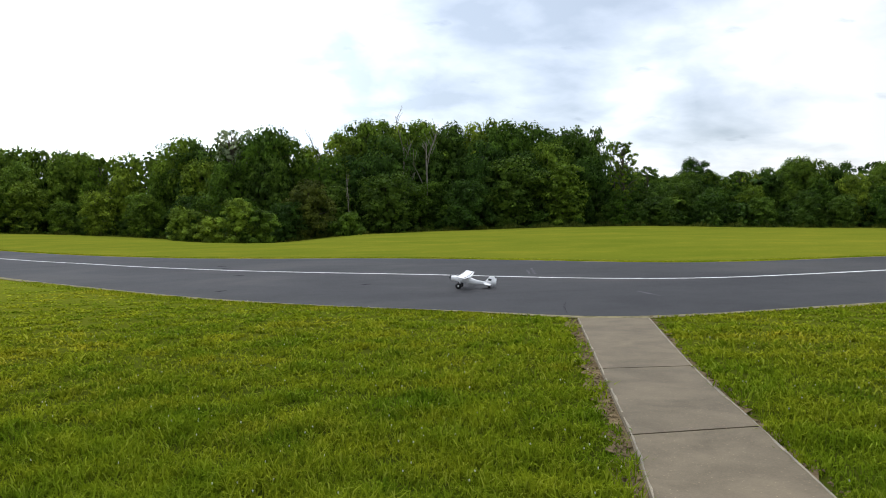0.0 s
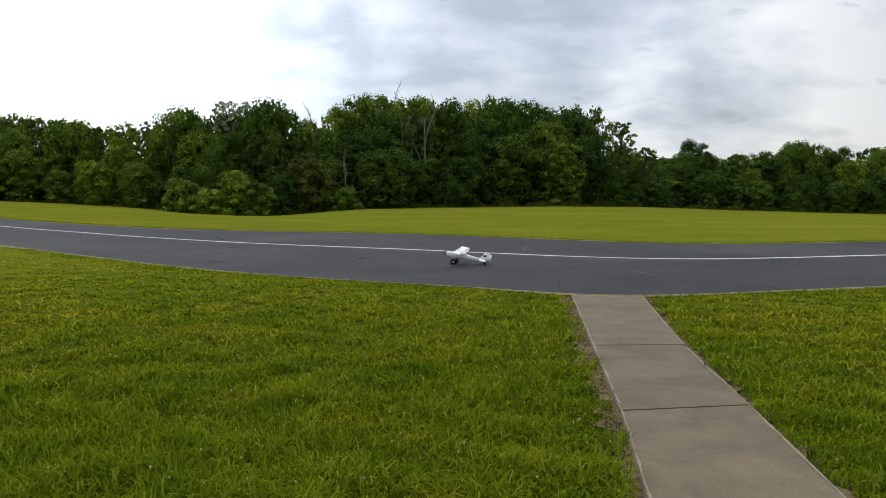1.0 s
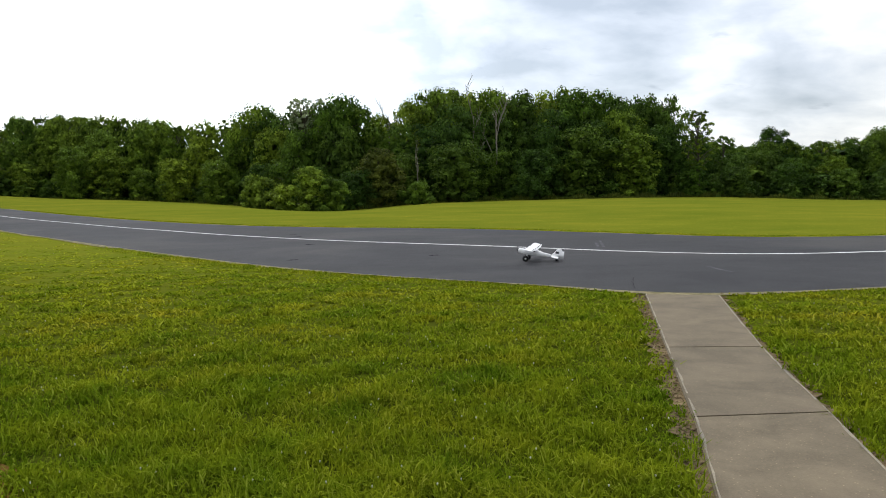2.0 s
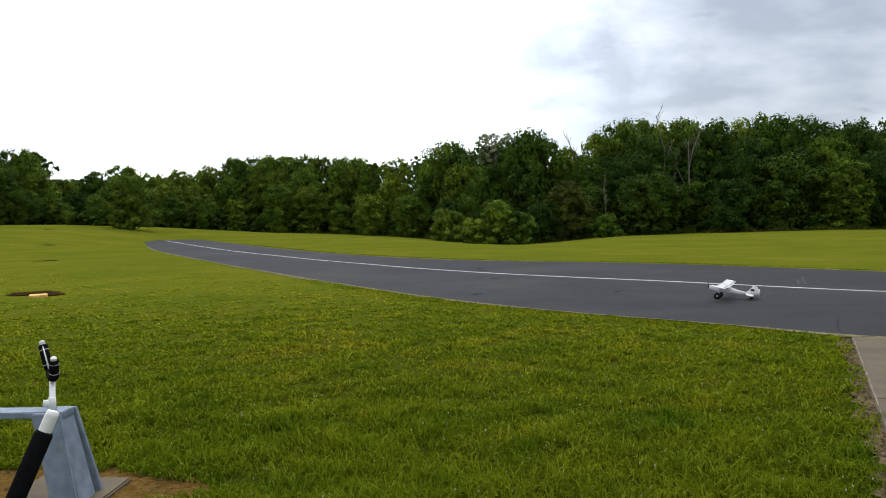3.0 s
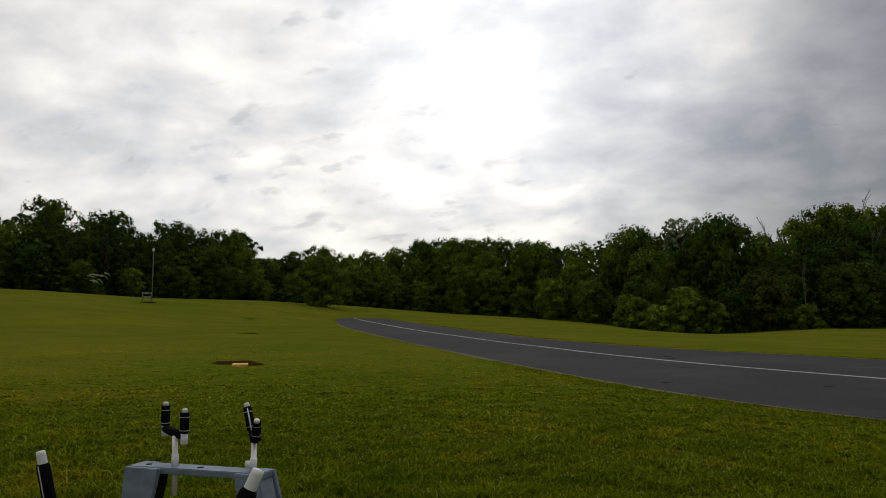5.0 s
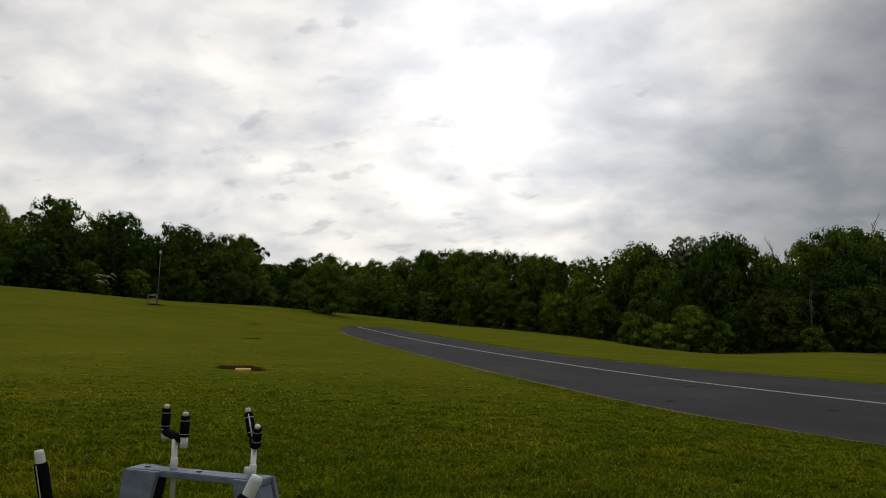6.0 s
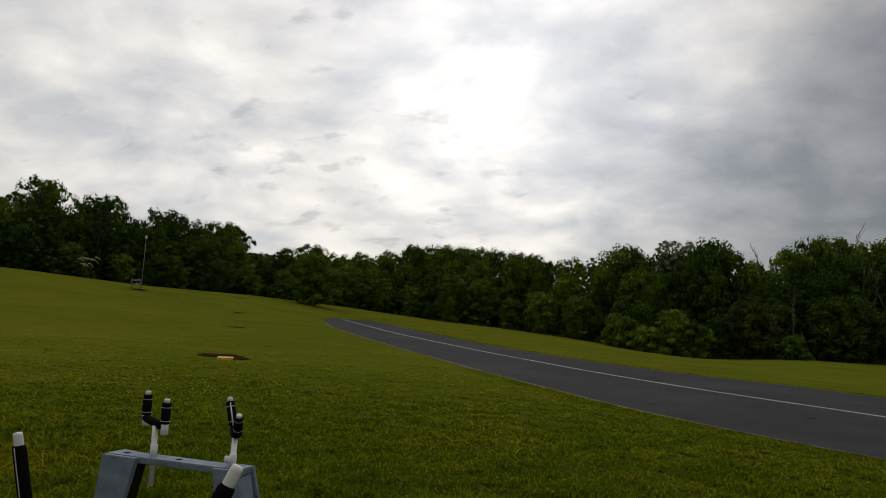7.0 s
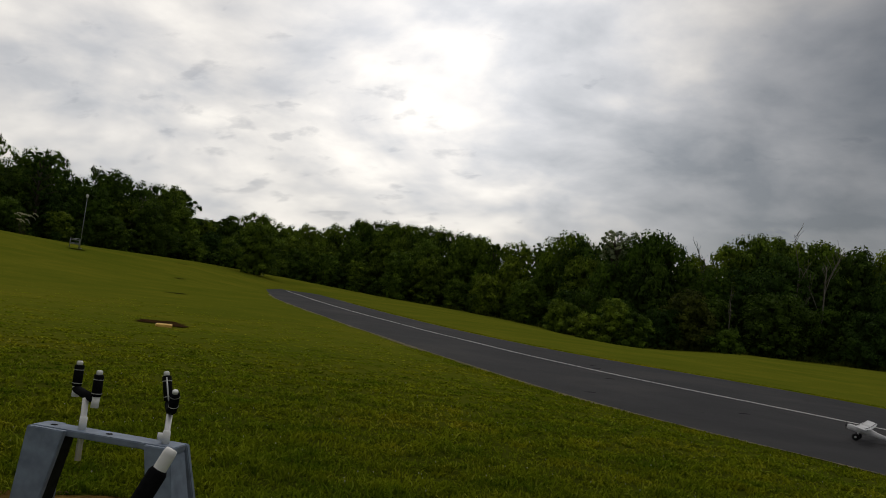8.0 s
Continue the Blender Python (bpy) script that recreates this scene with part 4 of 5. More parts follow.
def make_cradle(stand_ob, foot, tips, tee, lows=None):
    """A plastic-pipe fork with foam on its arms."""
    up = (Vector(tips[0]) + Vector(tips[1])) * 0.5
    drop = 0.20
    neck = Vector((up.x, up.y, up.z - drop - 0.02)) * 0.6 + Vector((foot.x, foot.y, up.z - drop - 0.02)) * 0.4
    if lows:
        neck = (Vector(lows[0]) + Vector(lows[1])) * 0.5 + Vector((0, 0, -0.03))
    cradle = part("cradle", tube("cradle", [foot + Vector((0, 0, -0.21)), foot, neck], [0.021, 0.021, 0.021], PVC), stand_ob, "white plastic pipe fork with black foam on its arms")
    part("collar", tube("collar", [foot + Vector((0, 0, 0.0)), foot + Vector((0, 0, 0.085))], [0.0255, 0.0255], PVC), cradle)
    if tee:
        away = (Vector((-0.8, -0.45, 0))).normalized()
        part("collar", tube("collar", [foot + Vector((0, 0, 0.045)), foot + Vector((0, 0, 0.045)) + away * 0.055], [0.0255, 0.0255], PVC), cradle)
    lows = [Vector(p) for p in lows] if lows else [Vector((p[0], p[1], p[2] - drop)) for p in tips]
    a, b = lows
    mid = (a + b) * 0.5 + Vector((0, 0, -0.005 if not tee else -0.03))
    part("crossbar", tube("crossbar", [a, mid, b], [0.03, 0.031, 0.03], FOAM), cradle, "black foam-covered crossbar")
    for p, q in zip(tips, lows):
        p = Vector(p)
        if not tee:
            part("elbow", tube("elbow", [q + Vector((0, 0, -0.055)), q + Vector((0, 0, 0.02))], [0.027, 0.027], PVC), cradle, "white pipe end")
        d = p - q
        part("foam_sleeve", tube("foam_sleeve", [q + d * 0.1, q + d * 0.12, q + d * 0.84, q + d * 0.86], [0.026, 0.033, 0.033, 0.026], FOAM), cradle, "black foam sleeve")
        part("cap", tube("cap", [q + d * 0.84, q + d * 0.97, q + d], [0.021, 0.021, 0.016], PVC), cradle, "white plastic end cap")
        if tee and p.z > 1.05:
            lean = Vector((0.68, -0.73, 0)) * 0.034
            part("strap", tube("strap", [q + d * 0.12 + lean, q + d * 0.5 + lean, q + d * 0.84 + lean * 0.9], [0.005, 0.006, 0.005], PVC, 6), cradle, "thin white strap along the foam")
        for u in (0.2, 0.68):
            part("cable_tie", tube("cable_tie", [q + d * u, q + d * (u + 0.025)], [0.0345, 0.0345], TIE), cradle)


def make_stand():
    ob = new("model_stand")
    tagged(ob, "grey-blue painted wooden sawhorse stand with padded white pipe cradles", "model stand")
    along = (BEAM_R - BEAM_L).normalized()
    side = Vector((-along.y, along.x, 0))
    length = (BEAM_R - BEAM_L).length
    part("top_beam", plank("top_beam", on_beam(-0.01, 0, -0.022), on_beam(1.01, 0, -0.022), 0.17, 0.045, side), ob)
    # splayed end frames: a board leg before and behind, and a panel closing the end
    for t0, t1, b0, b1, outer in ((-0.012, 0.27, -0.055, 0.135, 0), (0.86, 1.056, 1.01, 1.185, 1)):
        for v in (-1, 1):
            cut = 0.45 if v > 0 and outer == 0 else 1.0
            near = [on_beam(t / length, v * 0.088, -0.003) for t in (t0, t0 + (t1 - t0) * cut)]
            low = [on_beam(t / length, v * (0.125 if v < 0 else 0.2)) for t in (b0, b0 + (b1 - b0) * cut)]
            for q in low:
                q.z = 0.0
            part("leg", board("leg", near[0], near[1], low[1], low[0], side * v * 0.042, BLUE), ob, "wide grey-blue board leg")
        t, w = (t0, b0) if outer == 0 else (t1, b1)
        inset = 0.004 if outer == 0 else -0.004
        top = [on_beam((t + inset) / length, v * 0.085, -0.048) for v in (-1, 1)]
        low = [on_beam((w + inset) / length, v * 0.12) for v in (-1, 1)]
        for q in low:
            q.z = 0.0
        part("end_panel", board("end_panel", top[0], top[1], low[1], low[0], along * (0.02 if outer == 0 else -0.02), BLUE), ob)
    # added dark board: the shade inside the leg put into its colour
    top = [on_beam(0.255 / length, v, -0.05) for v in (-0.085, 0.03)]
    low = [on_beam(0.12 / length, v) for v in (-0.12, 0.03)]
    for q in low:
        q.z = 0.0
    part("inner_board", board("inner_board", top[0], top[1], low[1], low[0], along * -0.02, LEG_SHADE), ob, "dark board added for the shade inside the leg")
    # black discs on the beam, the holes' shade put into their colour
    for u in (0.10, 0.505):
        part("bolt_hole", tube("bolt_hole", [on_beam(u, 0, -0.01), on_beam(u, 0, 0.003)], [0.024, 0.024], HOLE, 10), ob, "dark drilled hole")
    make_cradle(ob, on_beam(0.305), [(-5.03, 4.527, 1.10), (-4.716, 4.423, 1.08)], False)
    make_cradle(ob, on_beam(0.905), [(-4.565, 4.90, 1.085), (-4.21, 4.63, 1.015)], True, [(-4.48, 4.88, 0.86), (-4.255, 4.68, 0.87)])


make_stand()


def make_padded_rest():
    ob = new("padded_rest")
    tagged(ob, "white plastic pipe rest with two black foam-padded uprights", "model stand")
    tips = [Vector((-4.785, 3.327, 0.925)), Vector((-2.73, 3.024, 1.069))]
    feet = [Vector((-4.68, 3.47, 0.04)), Vector((-3.075, 2.725, 0.04))]
    part("base_pipe", tube("base_pipe", [feet[0], feet[1]], [0.032, 0.032], PVC), ob)
    for p, q in zip(tips, feet):
        d = p - q
        part("upright", tube("upright", [q, p - d * 0.02, p], [0.03, 0.03, 0.026], PVC), ob, "white plastic pipe upright")
        part("foam_sleeve", tube("foam_sleeve", [q + d * 0.08, q + d * 0.1, q + d * 0.9, q + d * 0.915], [0.032, 0.042, 0.042, 0.034], FOAM), ob, "black foam sleeve")
        if p.x < -4:
            lean = Vector((0.25, -0.97, 0)) * 0.042
            part("seam", tube("seam", [q + d * 0.1 + lean, q + d * 0.5 + lean, q + d * 0.9 + lean], [0.004, 0.004, 0.004], TIE, 6), ob, "pale seam of the foam sleeve")
        foot = q + Vector((0, 0.3, 0))
        part("foot_pipe", tube("foot_pipe", [q + Vector((0, -0.3, 0)), foot], [0.032, 0.032], PVC), ob)


make_padded_rest()


def make_paver(name, corners, z, label, mat):
    bm = bmesh.new()
    lo = [bm.verts.new((x, y, -0.03)) for x, y in corners]
    hi = [bm.verts.new((x, y, z)) for x, y in corners]
    bm.faces.new(hi)
    for k in range(len(lo)):
        k2 = (k + 1) % len(lo)
        bm.faces.new((lo[k], lo[k2], hi[k2], hi[k]))
    bmesh.ops.bevel(bm, geom=[e for e in bm.edges if e.verts[0].co.z > 0 and e.verts[1].co.z > 0], offset=0.012, segments=2, affect="EDGES")
    ob = new(name, bm_mesh(name, bm, mat))
    return tagged(ob, label, "paver")


make_paver("concrete_paver", [(-4.52, 4.42), (-3.82, 4.56), (-3.97, 5.1), (-4.67, 4.96)], 0.05, "pale grey concrete paver lying in the dirt under the stand", CONCRETE)

# ---- the pilots' line: a worn spot with a marker board, painted shade spots beyond ----
# bare earth, its colour darkened for the shade in the hollow
EARTH_AND_SHADE = soil_material("dark_earth_and_shade", (0.026, 0.015, 0.006), (0.075, 0.042, 0.018), 10.0)
# shade in the grass, painted as flat dark green patches
GRASS_SHADE = soil_material("dark_grass_shade", (0.026, 0.034, 0.008), (0.06, 0.066, 0.016), 3.0)
BOARD = plain("yellowed_board", (0.92, 0.54, 0.14), 0.8, vary=0.25, scale=5.0)
for az, d, rx, ry in ((-43.6, 27.7, 0.85, 0.8), (-42.9, 57.5, 0.6, 0.55), (-43.0, 94.0, 0.75, 0.8), (-42.9, 130.0, 0.9, 0.9)):
    x, y = at_bearing(az, d)
    blob("worn_spot", (x, y), rx, ry, radians(-az), float(land(x, y)) + 0.03, EARTH_AND_SHADE if d < 40 else GRASS_SHADE, int(d), rough=0.24, label="small dark patch in the grass, worn earth near by, painted shade farther off")
    if d < 40:
        a = radians(az)
        u, v = Vector((math.cos(a), -math.sin(a), 0)), Vector((math.sin(a), math.cos(a), 0))
        c = Vector((x, y, 0)) - v * 1.25 + u * 0.06
        make_paver("marker_board", [tuple((c + u * p + v * q).xy) for p, q in ((-0.24, -0.36), (0.23, -0.3), (0.25, 0.34), (-0.22, 0.3))], 0.07, "yellowish marker board lying at a worn spot in the grass", BOARD)

# ---- lamp pole and goal frame by the far trees ----
STEEL = plain("dull_galvanised_steel", (0.32, 0.33, 0.34), 0.5, 0.6)
WHITE = plain("white_paint", (0.75, 0.75, 0.74), 0.5, vary=0.05)


def make_lamp_pole():
    x, y = at_bearing(-49.12, 118)
    z = float(land(x, y))
    ob = new("lamp_pole")
    ob.matrix_basis = pose(x, y, z)
    tagged(ob, "slender grey lamp pole with a white head in the grass", "lamp pole")
    part("pole", tube("pole", [(0, 0, -0.2), (0, 0, 3), (0.02, 0, 6.75)], [0.055, 0.045, 0.036], STEEL), ob)
    part("lamp_head", tube("lamp_head", [(0, 0, 6.65), (0, 0, 6.75), (0, 0, 7.0), (0, 0, 7.12)], [0.07, 0.17, 0.17, 0.05], WHITE), ob, "white rounded lamp head")
    part("base_plate", tube("base_plate", [(0, 0, -0.05), (0, 0, 0.1)], [0.28, 0.26], STEEL), ob)
    x, y = at_bearing(-49.45, 117)
    z = float(land(x, y))
    fr = new("goal_frame")
    fr.matrix_basis = pose(x, y, z, 0, 0, 49) @ Matrix.Scale(0.85, 4)
    tagged(fr, "small grey metal frame standing in the field", "frame")
    for a, b in (((-0.65, 0, 0), (-0.65, 0, 1.4)), ((0.65, 0, 0), (0.65, 0, 1.4)), ((-0.65, 0.8, 0), (-0.65, 0.8, 1.2)), ((0.65, 0.8, 0), (0.65, 0.8, 1.2))):
        part("post", tube("post", [a, b], [0.05, 0.05], STEEL, 8), fr)
    for a, b in (((-0.65, 0, 1.4), (0.65, 0, 1.4)), ((-0.65, 0, 0.75), (0.65, 0, 0.75)), ((-0.65, 0, 1.4), (-0.65, 0.8, 1.2)), ((0.65, 0, 1.4), (0.65, 0.8, 1.2)), ((-0.65, 0.8, 0.6), (0.65, 0.8, 0.6)), ((-0.65, 0.8, 1.2), (0.65, 0.8, 1.2))):
        part("rail", tube("rail", [a, b], [0.045, 0.045], STEEL, 8), fr)
    # base shadow of the frame, painted as a dark patch on the ground
    x, y = at_bearing(-49.35, 114)
    blob("worn_spot", (x, y), 1.3, 2.0, radians(49), float(land(x, y)) + 0.05, EARTH_AND_SHADE, 77, label="dark patch painted for the base shadow before the lamp pole and frame")


make_lamp_pole()

# ---- model aeroplane on the runway ----
SKIN = plain("white_foam_skin", (0.9, 0.9, 0.9), 0.45, vary=0.04)
RUBBER = plain("black_rubber", (0.012, 0.012, 0.012), 0.8)
GLASS = plain("dark_tinted_canopy", (0.03, 0.035, 0.04), 0.15)
MARK = plain("dark_marking", (0.05, 0.05, 0.055), 0.6)


def loft(name, rings, mat, smooth=True):
    """A skin through closed rings of equal length."""
    verts, faces = [], []
    n = len(rings[0])
    for r in rings:
        verts += r
    for i in range(len(rings) - 1):
        for k in range(n):
            faces.append((i * n + k, i * n + (k + 1) % n, (i + 1) * n + (k + 1) % n, (i + 1) * n + k))
    faces.append(tuple(range(n - 1, -1, -1)))
    faces.append(tuple(range((len(rings) - 1) * n, len(rings) * n)))
    return mesh_of(name, verts, faces, mat, smooth)


def body_ring(x, zc, w, h, n=12):
    out = []
    for k in range(n):
        a = 2 * math.pi * k / n
        c, s = math.cos(a), math.sin(a)
        out.append((x, w * math.copysign(abs(c) ** 0.6, c), zc + h * math.copysign(abs(s) ** 0.6, s)))
    return out


def foil_ring(y, x0, chord, z, thick, n=14):
    out = []
    for k in range(n):
        a = 2 * math.pi * k / n
        u = 0.5 - 0.5 * math.cos(a)
        t = thick * (1 - u) ** 0.6 * (0.3 + u) if u < 1 else 0
        out.append((x0 - chord * u, y, z + (t if math.sin(a) > 0 else -t * 0.4)))
    return out


def fin_ring(z, x0, chord, thick, n=10):
    return [(x0 - chord * (0.5 - 0.5 * math.cos(2 * math.pi * k / n)), thick * math.sin(2 * math.pi * k / n), z) for k in range(n)]


def make_plane():
    ob = new("model_aeroplane")
    tagged(ob, "white high-wing model aeroplane with black wheels standing on the runway", "model aeroplane")
    # nose along +x; wheels touch z = 0 when the tail sits down
    part("fuselage", loft("fuselage", [body_ring(0.30, 0.30, 0.030, 0.035), body_ring(0.27, 0.30, 0.055, 0.06), body_ring(0.12, 0.305, 0.07, 0.08), body_ring(0.02, 0.33, 0.075, 0.105),
                                      body_ring(-0.2, 0.335, 0.07, 0.095), body_ring(-0.36, 0.33, 0.055, 0.065), body_ring(-0.8, 0.345, 0.02, 0.028)], SKIN), ob)
    for s in (-1, 1):
        rings = [foil_ring(y * s, 0.07 - 0.02 * (y > 1), 0.30 - 0.05 * (y > 1), 0.44 + 0.03 * y, 0.022) for y in (0.0, 0.55, 1.05, 1.14)]
        w = part("wing", loft("wing", rings if s > 0 else rings[::-1], SKIN), ob, "long white wing panel")
        for x0, chord in ((0.045, 0.016), (-0.17, 0.012)):
            stripe = [[(x0, y * s, 0.461 + 0.03 * y), (x0 - chord, y * s, 0.461 + 0.03 * y), (x0 - chord, y * s, 0.466 + 0.03 * y), (x0, y * s, 0.466 + 0.03 * y)] for y in (0.12, 1.0)]
            part("wing_stripe", loft("wing_stripe", stripe, MARK, False), w, "dark stripe along the wing")
        part("wing_strut", tube("wing_strut", [(-0.02, 0.07 * s, 0.26), (-0.05, 0.52 * s, 0.45)], [0.008, 0.008], SKIN, 6), ob)
        part("stabiliser", loft("stabiliser", [foil_ring(y * s, -0.62 - 0.05 * (y > 0.3), 0.2 - 0.05 * (y > 0.3), 0.35, 0.008) for y in ((0.0, 0.2, 0.4) if s > 0 else (0.4, 0.2, 0.0))], SKIN), ob)
        part("gear_leg", tube("gear_leg", [(0.03, 0.05 * s, 0.25), (0.03, 0.2 * s, 0.13)], [0.012, 0.010], SKIN, 6), ob)
        wheel = part("wheel", tube("wheel", [(0.03, 0.175 * s, 0.13), (0.03, 0.185 * s, 0.13), (0.03, 0.225 * s, 0.13), (0.03, 0.235 * s, 0.13)], [0.06, 0.085, 0.085, 0.06], RUBBER, 18), ob, "fat black balloon tyre")
        part("hub", tube("hub", [(0.03, 0.17 * s, 0.13), (0.03, 0.24 * s, 0.13)], [0.028, 0.028], SKIN, 10), wheel, "white wheel hub")
        part("side_window", loft("side_window", [[(0.05, 0.073 * s, 0.36), (0.05, 0.080 * s, 0.36), (0.03, 0.080 * s, 0.42), (0.03, 0.073 * s, 0.42)], [(-0.16, 0.071 * s, 0.36), (-0.16, 0.078 * s, 0.36), (-0.17, 0.078 * s, 0.41), (-0.17, 0.071 * s, 0.41)]], GLASS, False), ob, "dark cabin window")
        part("tail_mark", loft("tail_mark", [[(-0.70, 0.012 * s, 0.44), (-0.70, 0.016 * s, 0.44), (-0.71, 0.016 * s, 0.50), (-0.71, 0.012 * s, 0.50)], [(-0.80, 0.008 * s, 0.44), (-0.80, 0.012 * s, 0.44), (-0.80, 0.012 * s, 0.50), (-0.80, 0.008 * s, 0.50)]], MARK, False), ob, "dark marking on the fin")
    part("windscreen", loft("windscreen", [[(0.115, -0.055, 0.375), (0.115, 0.055, 0.375), (0.12, 0.055, 0.385), (0.12, -0.055, 0.385)], [(0.045, -0.06, 0.445), (0.045, 0.06, 0.445), (0.05, 0.06, 0.45), (0.05, -0.06, 0.45)]], GLASS, False), ob, "dark windscreen")
    part("fin", loft("fin", [fin_ring(0.34, -0.58, 0.28, 0.012), fin_ring(0.46, -0.68, 0.2, 0.011), fin_ring(0.56, -0.73, 0.14, 0.008), fin_ring(0.585, -0.75, 0.1, 0.004)], SKIN), ob)
    part("rudder", loft("rudder", [fin_ring(0.32, -0.85, 0.10, 0.008), fin_ring(0.54, -0.86, 0.07, 0.006)], SKIN), ob)
    part("tail_wheel", tube("tail_wheel", [(-0.78, -0.012, 0.26), (-0.78, 0.012, 0.26)], [0.035, 0.035], RUBBER, 12), ob, "small black tail wheel")
    part("tail_leg", tube("tail_leg", [(-0.74, 0, 0.33), (-0.78, 0, 0.27)], [0.008, 0.007], MARK, 6), ob)
    part("spinner", tube("spinner", [(0.29, 0, 0.30), (0.33, 0, 0.30), (0.36, 0, 0.30)], [0.032, 0.024, 0.004], MARK, 12), ob, "dark nose spinner")
    for s in (-1, 1):
        part("propeller_blade", plank("propeller_blade", (0.325, 0, 0.30), (0.325, 0.10 * s, 0.30 + 0.12 * s), 0.024, 0.006, (0.3, 0, 1), MARK, 0.002), ob, "dark propeller blade")
    tilt = math.degrees(math.atan2(0.18, 0.81))
    m = pose(0.37, 19.72, 0.036, 0, 0, 172) @ Matrix.Diagonal((0.87, 0.95, 0.82, 1)) @ pose(0, 0, 0.085, 0, -tilt, 0) @ pose(-0.03, 0, -0.13)
    ob.matrix_basis = m


make_plane()

CLOVER = plain("cream_clover", (0.52, 0.52, 0.40), 0.9, vary=0.25, scale=3.0, spec=0.05)

# ---- lawn: real blades where the pilot stands, thinning outwards ----


def lawn_mask(x, y):
    """True where grass grows."""
    near = curve_through(NEAR, 400)
    naz = np.degrees(np.arctan2(near[:, 0], near[:, 1]))
    nr = np.hypot(near[:, 0], near[:, 1])
    o = np.argsort(naz)
    az, r = np.degrees(np.arctan2(x, y)), np.hypot(x, y)
    ok = (r < np.interp(az, naz[o], nr[o]) - 0.42) | (az < -36.6) | (az > 70)
    wl, wr = np.array(WALK_L)[::-1], np.array(WALK_R)[::-1]
    wob = 0.05 * np.sin(y * 2.9) + 0.035 * np.sin(y * 7.3 + 1) + np.random.default_rng(2).normal(0, 0.035, len(y))
    lx, rx = np.interp(y, wl[:, 1], wl[:, 0]), np.interp(y, wr[:, 1], wr[:, 0])
    ok &= ~((x > lx - 0.06 - wob) & (x < rx + 0.05 + wob * 0.9) & (y < 14) & (y > -1.25))
    p = np.stack([x + 4.5, y - 4.6], 1)
    c, s = math.cos(radians(15)), math.sin(radians(15))
    u, v = (p[:, 0] * c + p[:, 1] * s) / 1.3, (-p[:, 0] * s + p[:, 1] * c) / 0.77
    q = np.arctan2(v, u)
    ok &= np.hypot(u, v) > 0.84 + 0.12 * np.sin(3 * q + 1) + 0.07 * np.sin(7 * q)
    bx, by = at_bearing(-43.6, 27.4)
    q = np.arctan2(y - by, x - bx)
    ok &= np.hypot(x - bx, y - by) > 0.62 + 0.12 * np.sin(5 * q) + 0.08 * np.sin(9 * q + 2)
    return ok


def blade_mesh(name, base, mid, tip, side, mat):
    """Bent grass blades, each of two joined quads: wide at the knee, narrow at the tip."""
    v = np.stack([base - side * 0.6, base + side * 0.6, mid - side, mid + side, tip - side * 0.15, tip + side * 0.15], 1).reshape(-1, 3)
    n = len(base)
    quads = (np.arange(n)[:, None, None] * 6 + np.array([[0, 1, 3, 2], [2, 3, 5, 4]])[None]).reshape(-1)
    me = bpy.data.meshes.new(name)
    me.vertices.add(len(v))
    me.vertices.foreach_set("co", np.asarray(v, np.float32).ravel())
    me.loops.add(len(quads))
    me.loops.foreach_set("vertex_index", quads.astype(np.int32))
    me.polygons.add(2 * n)
    me.polygons.foreach_set("loop_start", np.arange(0, 8 * n, 4, dtype=np.int32))
    me.materials.append(mat)
    me.update(calc_edges=True)
    return me


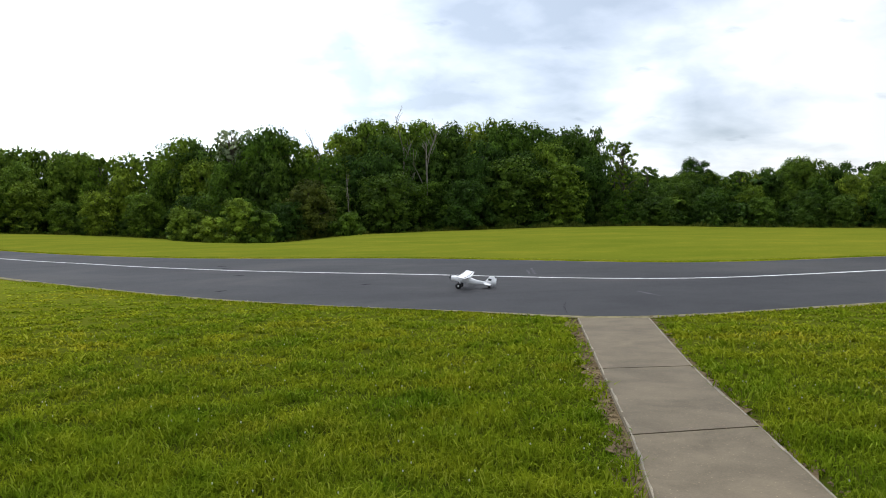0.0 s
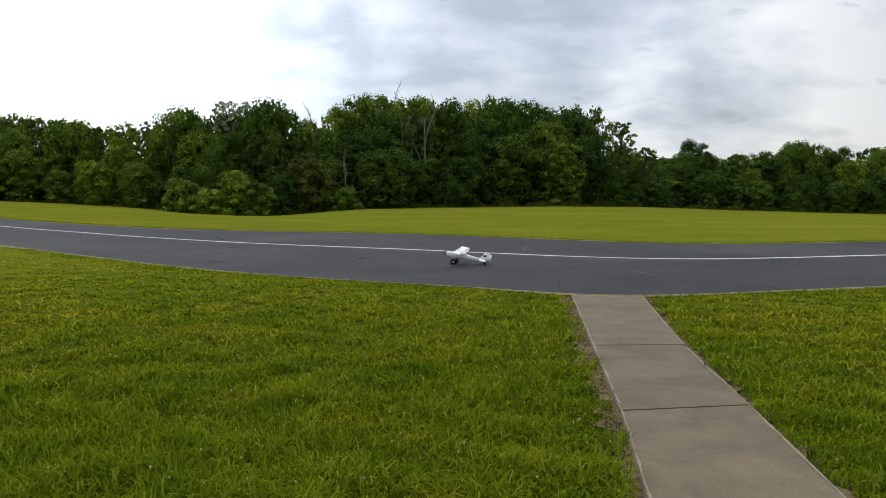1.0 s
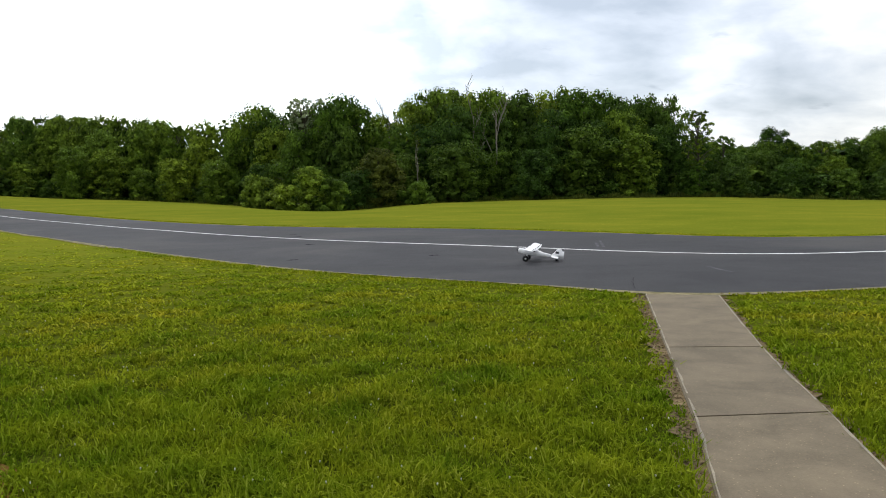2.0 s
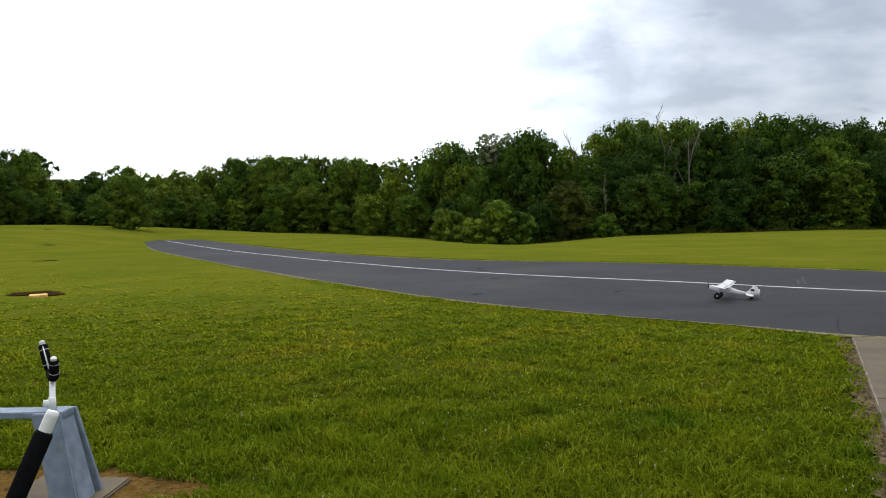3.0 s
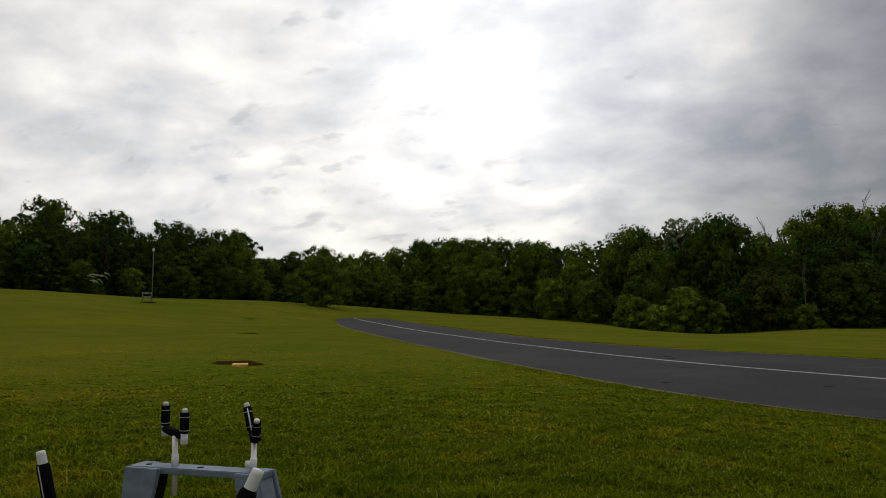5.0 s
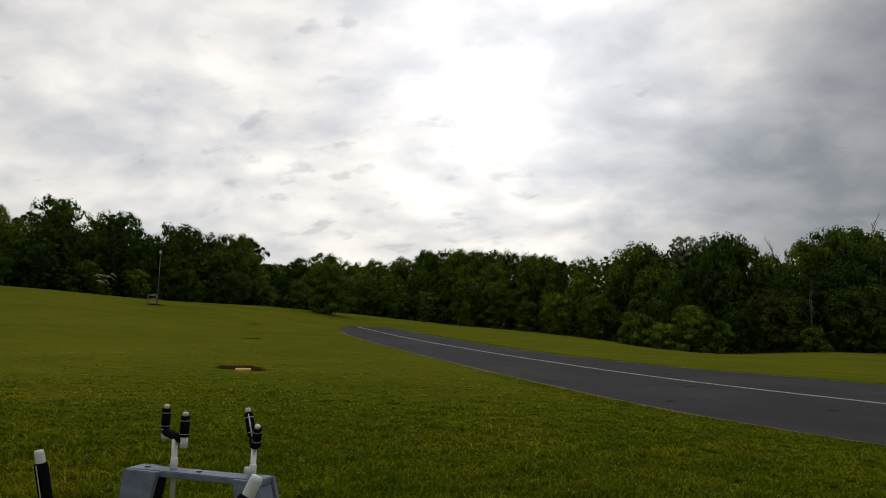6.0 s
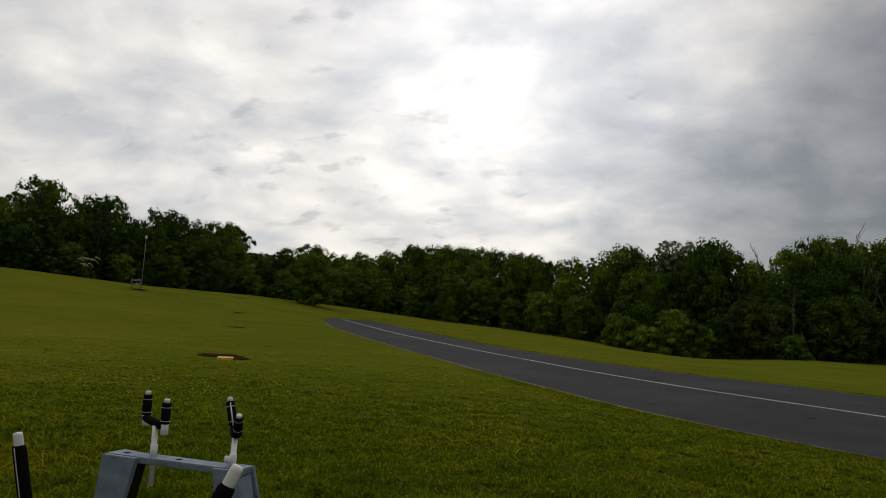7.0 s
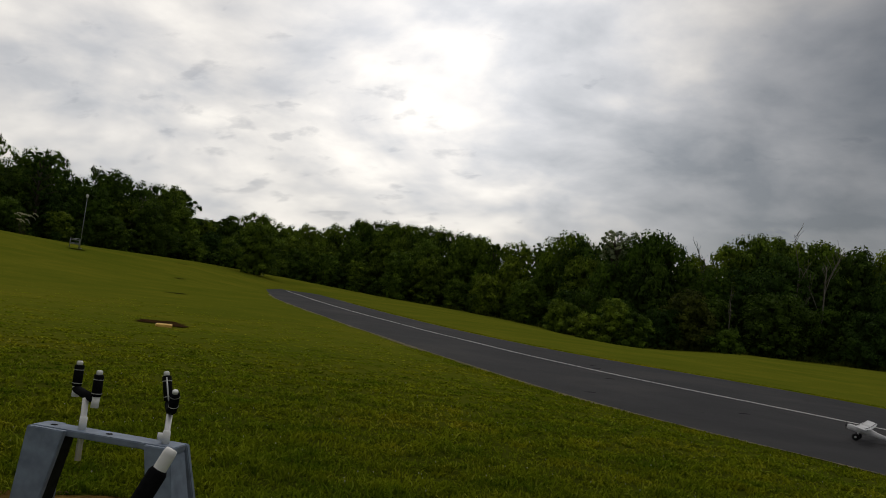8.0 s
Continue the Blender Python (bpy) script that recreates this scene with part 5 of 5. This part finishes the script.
def make_lawn():
    rng = np.random.default_rng(5)
    tufts, each = 50000, 7
    az = np.radians(rng.uniform(-66, 36, tufts))
    # more tufts close by
    r = 3.9 * (46 / 3.9) ** (rng.random(tufts) ** 1.12)
    keep = rng.random(tufts) < np.clip((46 - r) / 30, 0, 1)
    more = 9000
    az2 = rng.uniform(-np.pi, np.pi, more)
    r2 = 15 * np.sqrt(rng.random(more))
    unseen = (r2 < 3.9) | (az2 < np.radians(-66)) | (az2 > np.radians(36))
    az, r = np.concatenate([az[keep], az2[unseen]]), np.concatenate([r[keep], r2[unseen]])
    az, r = np.repeat(az, each), np.repeat(r, each)
    x, y = r * np.sin(az), r * np.cos(az)
    spread = 0.02 * (1 + r / 12)
    ox, oy = rng.normal(size=len(x)) * spread, rng.normal(size=len(x)) * spread
    x, y = x + ox, y + oy
    ok = lawn_mask(x, y)
    x, y, r, ox, oy = x[ok], y[ok], r[ok], ox[ok], oy[ok]
    n = len(x)
    # tussocks: length and lean vary from place to place
    t1 = np.sin(x * 2.3 + 1.7 * np.sin(y * 1.9)) * np.sin(y * 2.7 + 1.3 * np.sin(x * 2.1))
    t2 = np.sin(x * 6.1 + y * 2.2) * np.sin(y * 5.3 - x * 1.4)
    grow = 1 + 0.34 * t1 + 0.24 * t2
    far = np.clip((r - 6) / 18, 0, 1)
    length = (0.065 + 0.085 * rng.random(n) ** 1.4) * grow * (1 - 0.6 * far)
    hidden = (y < 0) | (r < 3.9) | (np.abs(np.arctan2(x, y)) > 1.16)
    width = (0.0034 + 0.0030 * rng.random(n)) * (1 + 4.0 * far) * np.where(hidden, 4.5, 1.0)
    lean = np.arctan2(oy, ox) + rng.normal(size=n) * 1.3
    out = length * rng.uniform(0.15, 1.15, n) * (1 + 0.9 * far)
    d = np.stack([np.cos(lean), np.sin(lean), 0 * lean], 1)
    w = np.stack([-np.sin(lean), np.cos(lean), 0 * lean], 1)
    base = np.stack([x, y, land(x, y) - 0.005], 1)
    up = np.array([0, 0, 1.0])
    mid = base + d * (out * 0.38)[:, None] + up * (length * rng.uniform(0.4, 0.62, n) * (1 - 0.45 * far))[:, None]
    tip = base + d * out[:, None] + up * (length * rng.uniform(0.3, 0.9, n) * (1 - 0.45 * far))[:, None]
    ob = new("lawn_grass", blade_mesh("lawn_grass", base, mid, tip, w * width[:, None], BLADE))
    tagged(ob, "uneven green and yellowish mown lawn grass blades", "grass", kind="stuff")
    # taller fringe along the runway
    chunks = []
    for line, side, count, tall in ((NEAR, -1, 24000, 0.055), (FAR, 1, 26000, 0.05)):
        c = curve_through(line, 900)
        i = (rng.random(count) ** 0.8 * 620 + 190).astype(int)
        d = c[np.minimum(i + 1, 899)] - c[np.maximum(i - 1, 0)]
        d /= np.hypot(d[:, 0], d[:, 1])[:, None]
        nrm = np.stack([-d[:, 1], d[:, 0]], 1) * side
        p = c[i] + d * rng.uniform(-0.15, 0.15, (count, 1)) + nrm * (0.2 + 0.6 * rng.random((count, 1)) ** 1.3)
        keep = ~((p[:, 0] > 2.05) & (p[:, 0] < 3.5) & (p[:, 1] < 14.2)) & ((side > 0) | (np.hypot(p[:, 0], p[:, 1]) < 22 + 8 * rng.random(len(p))))
        chunks.append(np.concatenate([p[keep], np.full((keep.sum(), 1), tall)], 1))
    q = np.concatenate(chunks)
    n = len(q)
    length = q[:, 2] * rng.uniform(0.5, 1.2, n)
    lean = rng.uniform(0, 2 * np.pi, n)
    d = np.stack([np.cos(lean), np.sin(lean), 0 * lean], 1)
    w = np.stack([-np.sin(lean), np.cos(lean), 0 * lean], 1)
    base = np.stack([q[:, 0], q[:, 1], land(q[:, 0], q[:, 1])], 1)
    mid = base + d * (length * 0.2)[:, None] + np.array([0, 0, 1.0]) * (length * 0.6)[:, None]
    tip = base + d * (length * 0.6)[:, None] + np.array([0, 0, 1.0]) * length[:, None]
    v = np.stack([base, mid + w * 0.012, tip, mid - w * 0.012], 1).reshape(-1, 3)
    fr = new("runway_fringe_grass", quick_mesh("runway_fringe_grass", v, 4, BLADE))
    tagged(fr, "longer grass fringe along both runway edges", "grass", kind="stuff")
    # white clover heads and yellow flowers
    n = 620
    az = np.radians(rng.uniform(-60, 31, n))
    r = 4.6 * (30 / 4.6) ** rng.random(n)
    x, y = r * np.sin(az), r * np.cos(az)
    ok = lawn_mask(x, y)
    chunks = []
    for a, b in zip(x[ok], y[ok]):
        h, k = rng.uniform(0.05, 0.10), rng.uniform(0.7, 1.3)
        chunks.append(tube_data([(a, b, h - 0.010), (a, b, h), (a, b, h + 0.006)], [0.003 * k, 0.0055 * k, 0.002 * k], 5))
    vv, ff = join_data(chunks)
    fl = new("clover_flowers", mesh_of("clover_flowers", vv, ff, CLOVER))
    tagged(fl, "scattered small white clover heads in the lawn", "flowers", kind="stuff")


make_lawn()


def make_pebbles():
    """Crumbs of concrete, stones and twigs in the bare strips."""
    rng = random.Random(31)
    chunks = []
    wl, wr = np.array(WALK_L)[::-1], np.array(WALK_R)[::-1]
    for i in range(760):
        y = rng.uniform(3.6, 13.8)
        if i % 4:
            x = float(np.interp(y, wl[:, 1], wl[:, 0])) - rng.uniform(0.01, 0.15)
        else:
            x = float(np.interp(y, wr[:, 1], wr[:, 0])) + rng.uniform(0.01, 0.12)
        r = rng.uniform(0.003, 0.010)
        w = rng.uniform(0, 3.14)
        n = rng.uniform(1, 3) * r
        a = Vector((x - n * math.cos(w), y - n * math.sin(w), 0.028))
        b = Vector((x + n * math.cos(w), y + n * math.sin(w), 0.028 + rng.uniform(0, 0.01)))
        chunks.append(tube_data([a, (a + b) * 0.5 + Vector((0, 0, r * 0.4)), b], [r * 0.4, r, r * 0.5], 5))
    for i in range(160):
        u, v = rng.uniform(-1.05, 1.05), rng.uniform(-0.75, 0.75)
        p = Vector((-4.5 + u, 4.6 + 0.85 * v + 0.26 * u, 0.03))
        r, w = rng.uniform(0.003, 0.010), rng.uniform(0, 3.14)
        q = Vector((math.cos(w), math.sin(w), 0)) * r * 2
        chunks.append(tube_data([p - q, p + Vector((0, 0, r * 0.4)), p + q], [r * 0.4, r * 0.6, r * 0.5], 5))
    v, f = join_data(chunks)
    ob = new("pebbles", mesh_of("pebbles", v, f, DIRT))
    tagged(ob, "small pale stones and crumbs scattered in the bare dirt", "stones", kind="stuff")


make_pebbles()
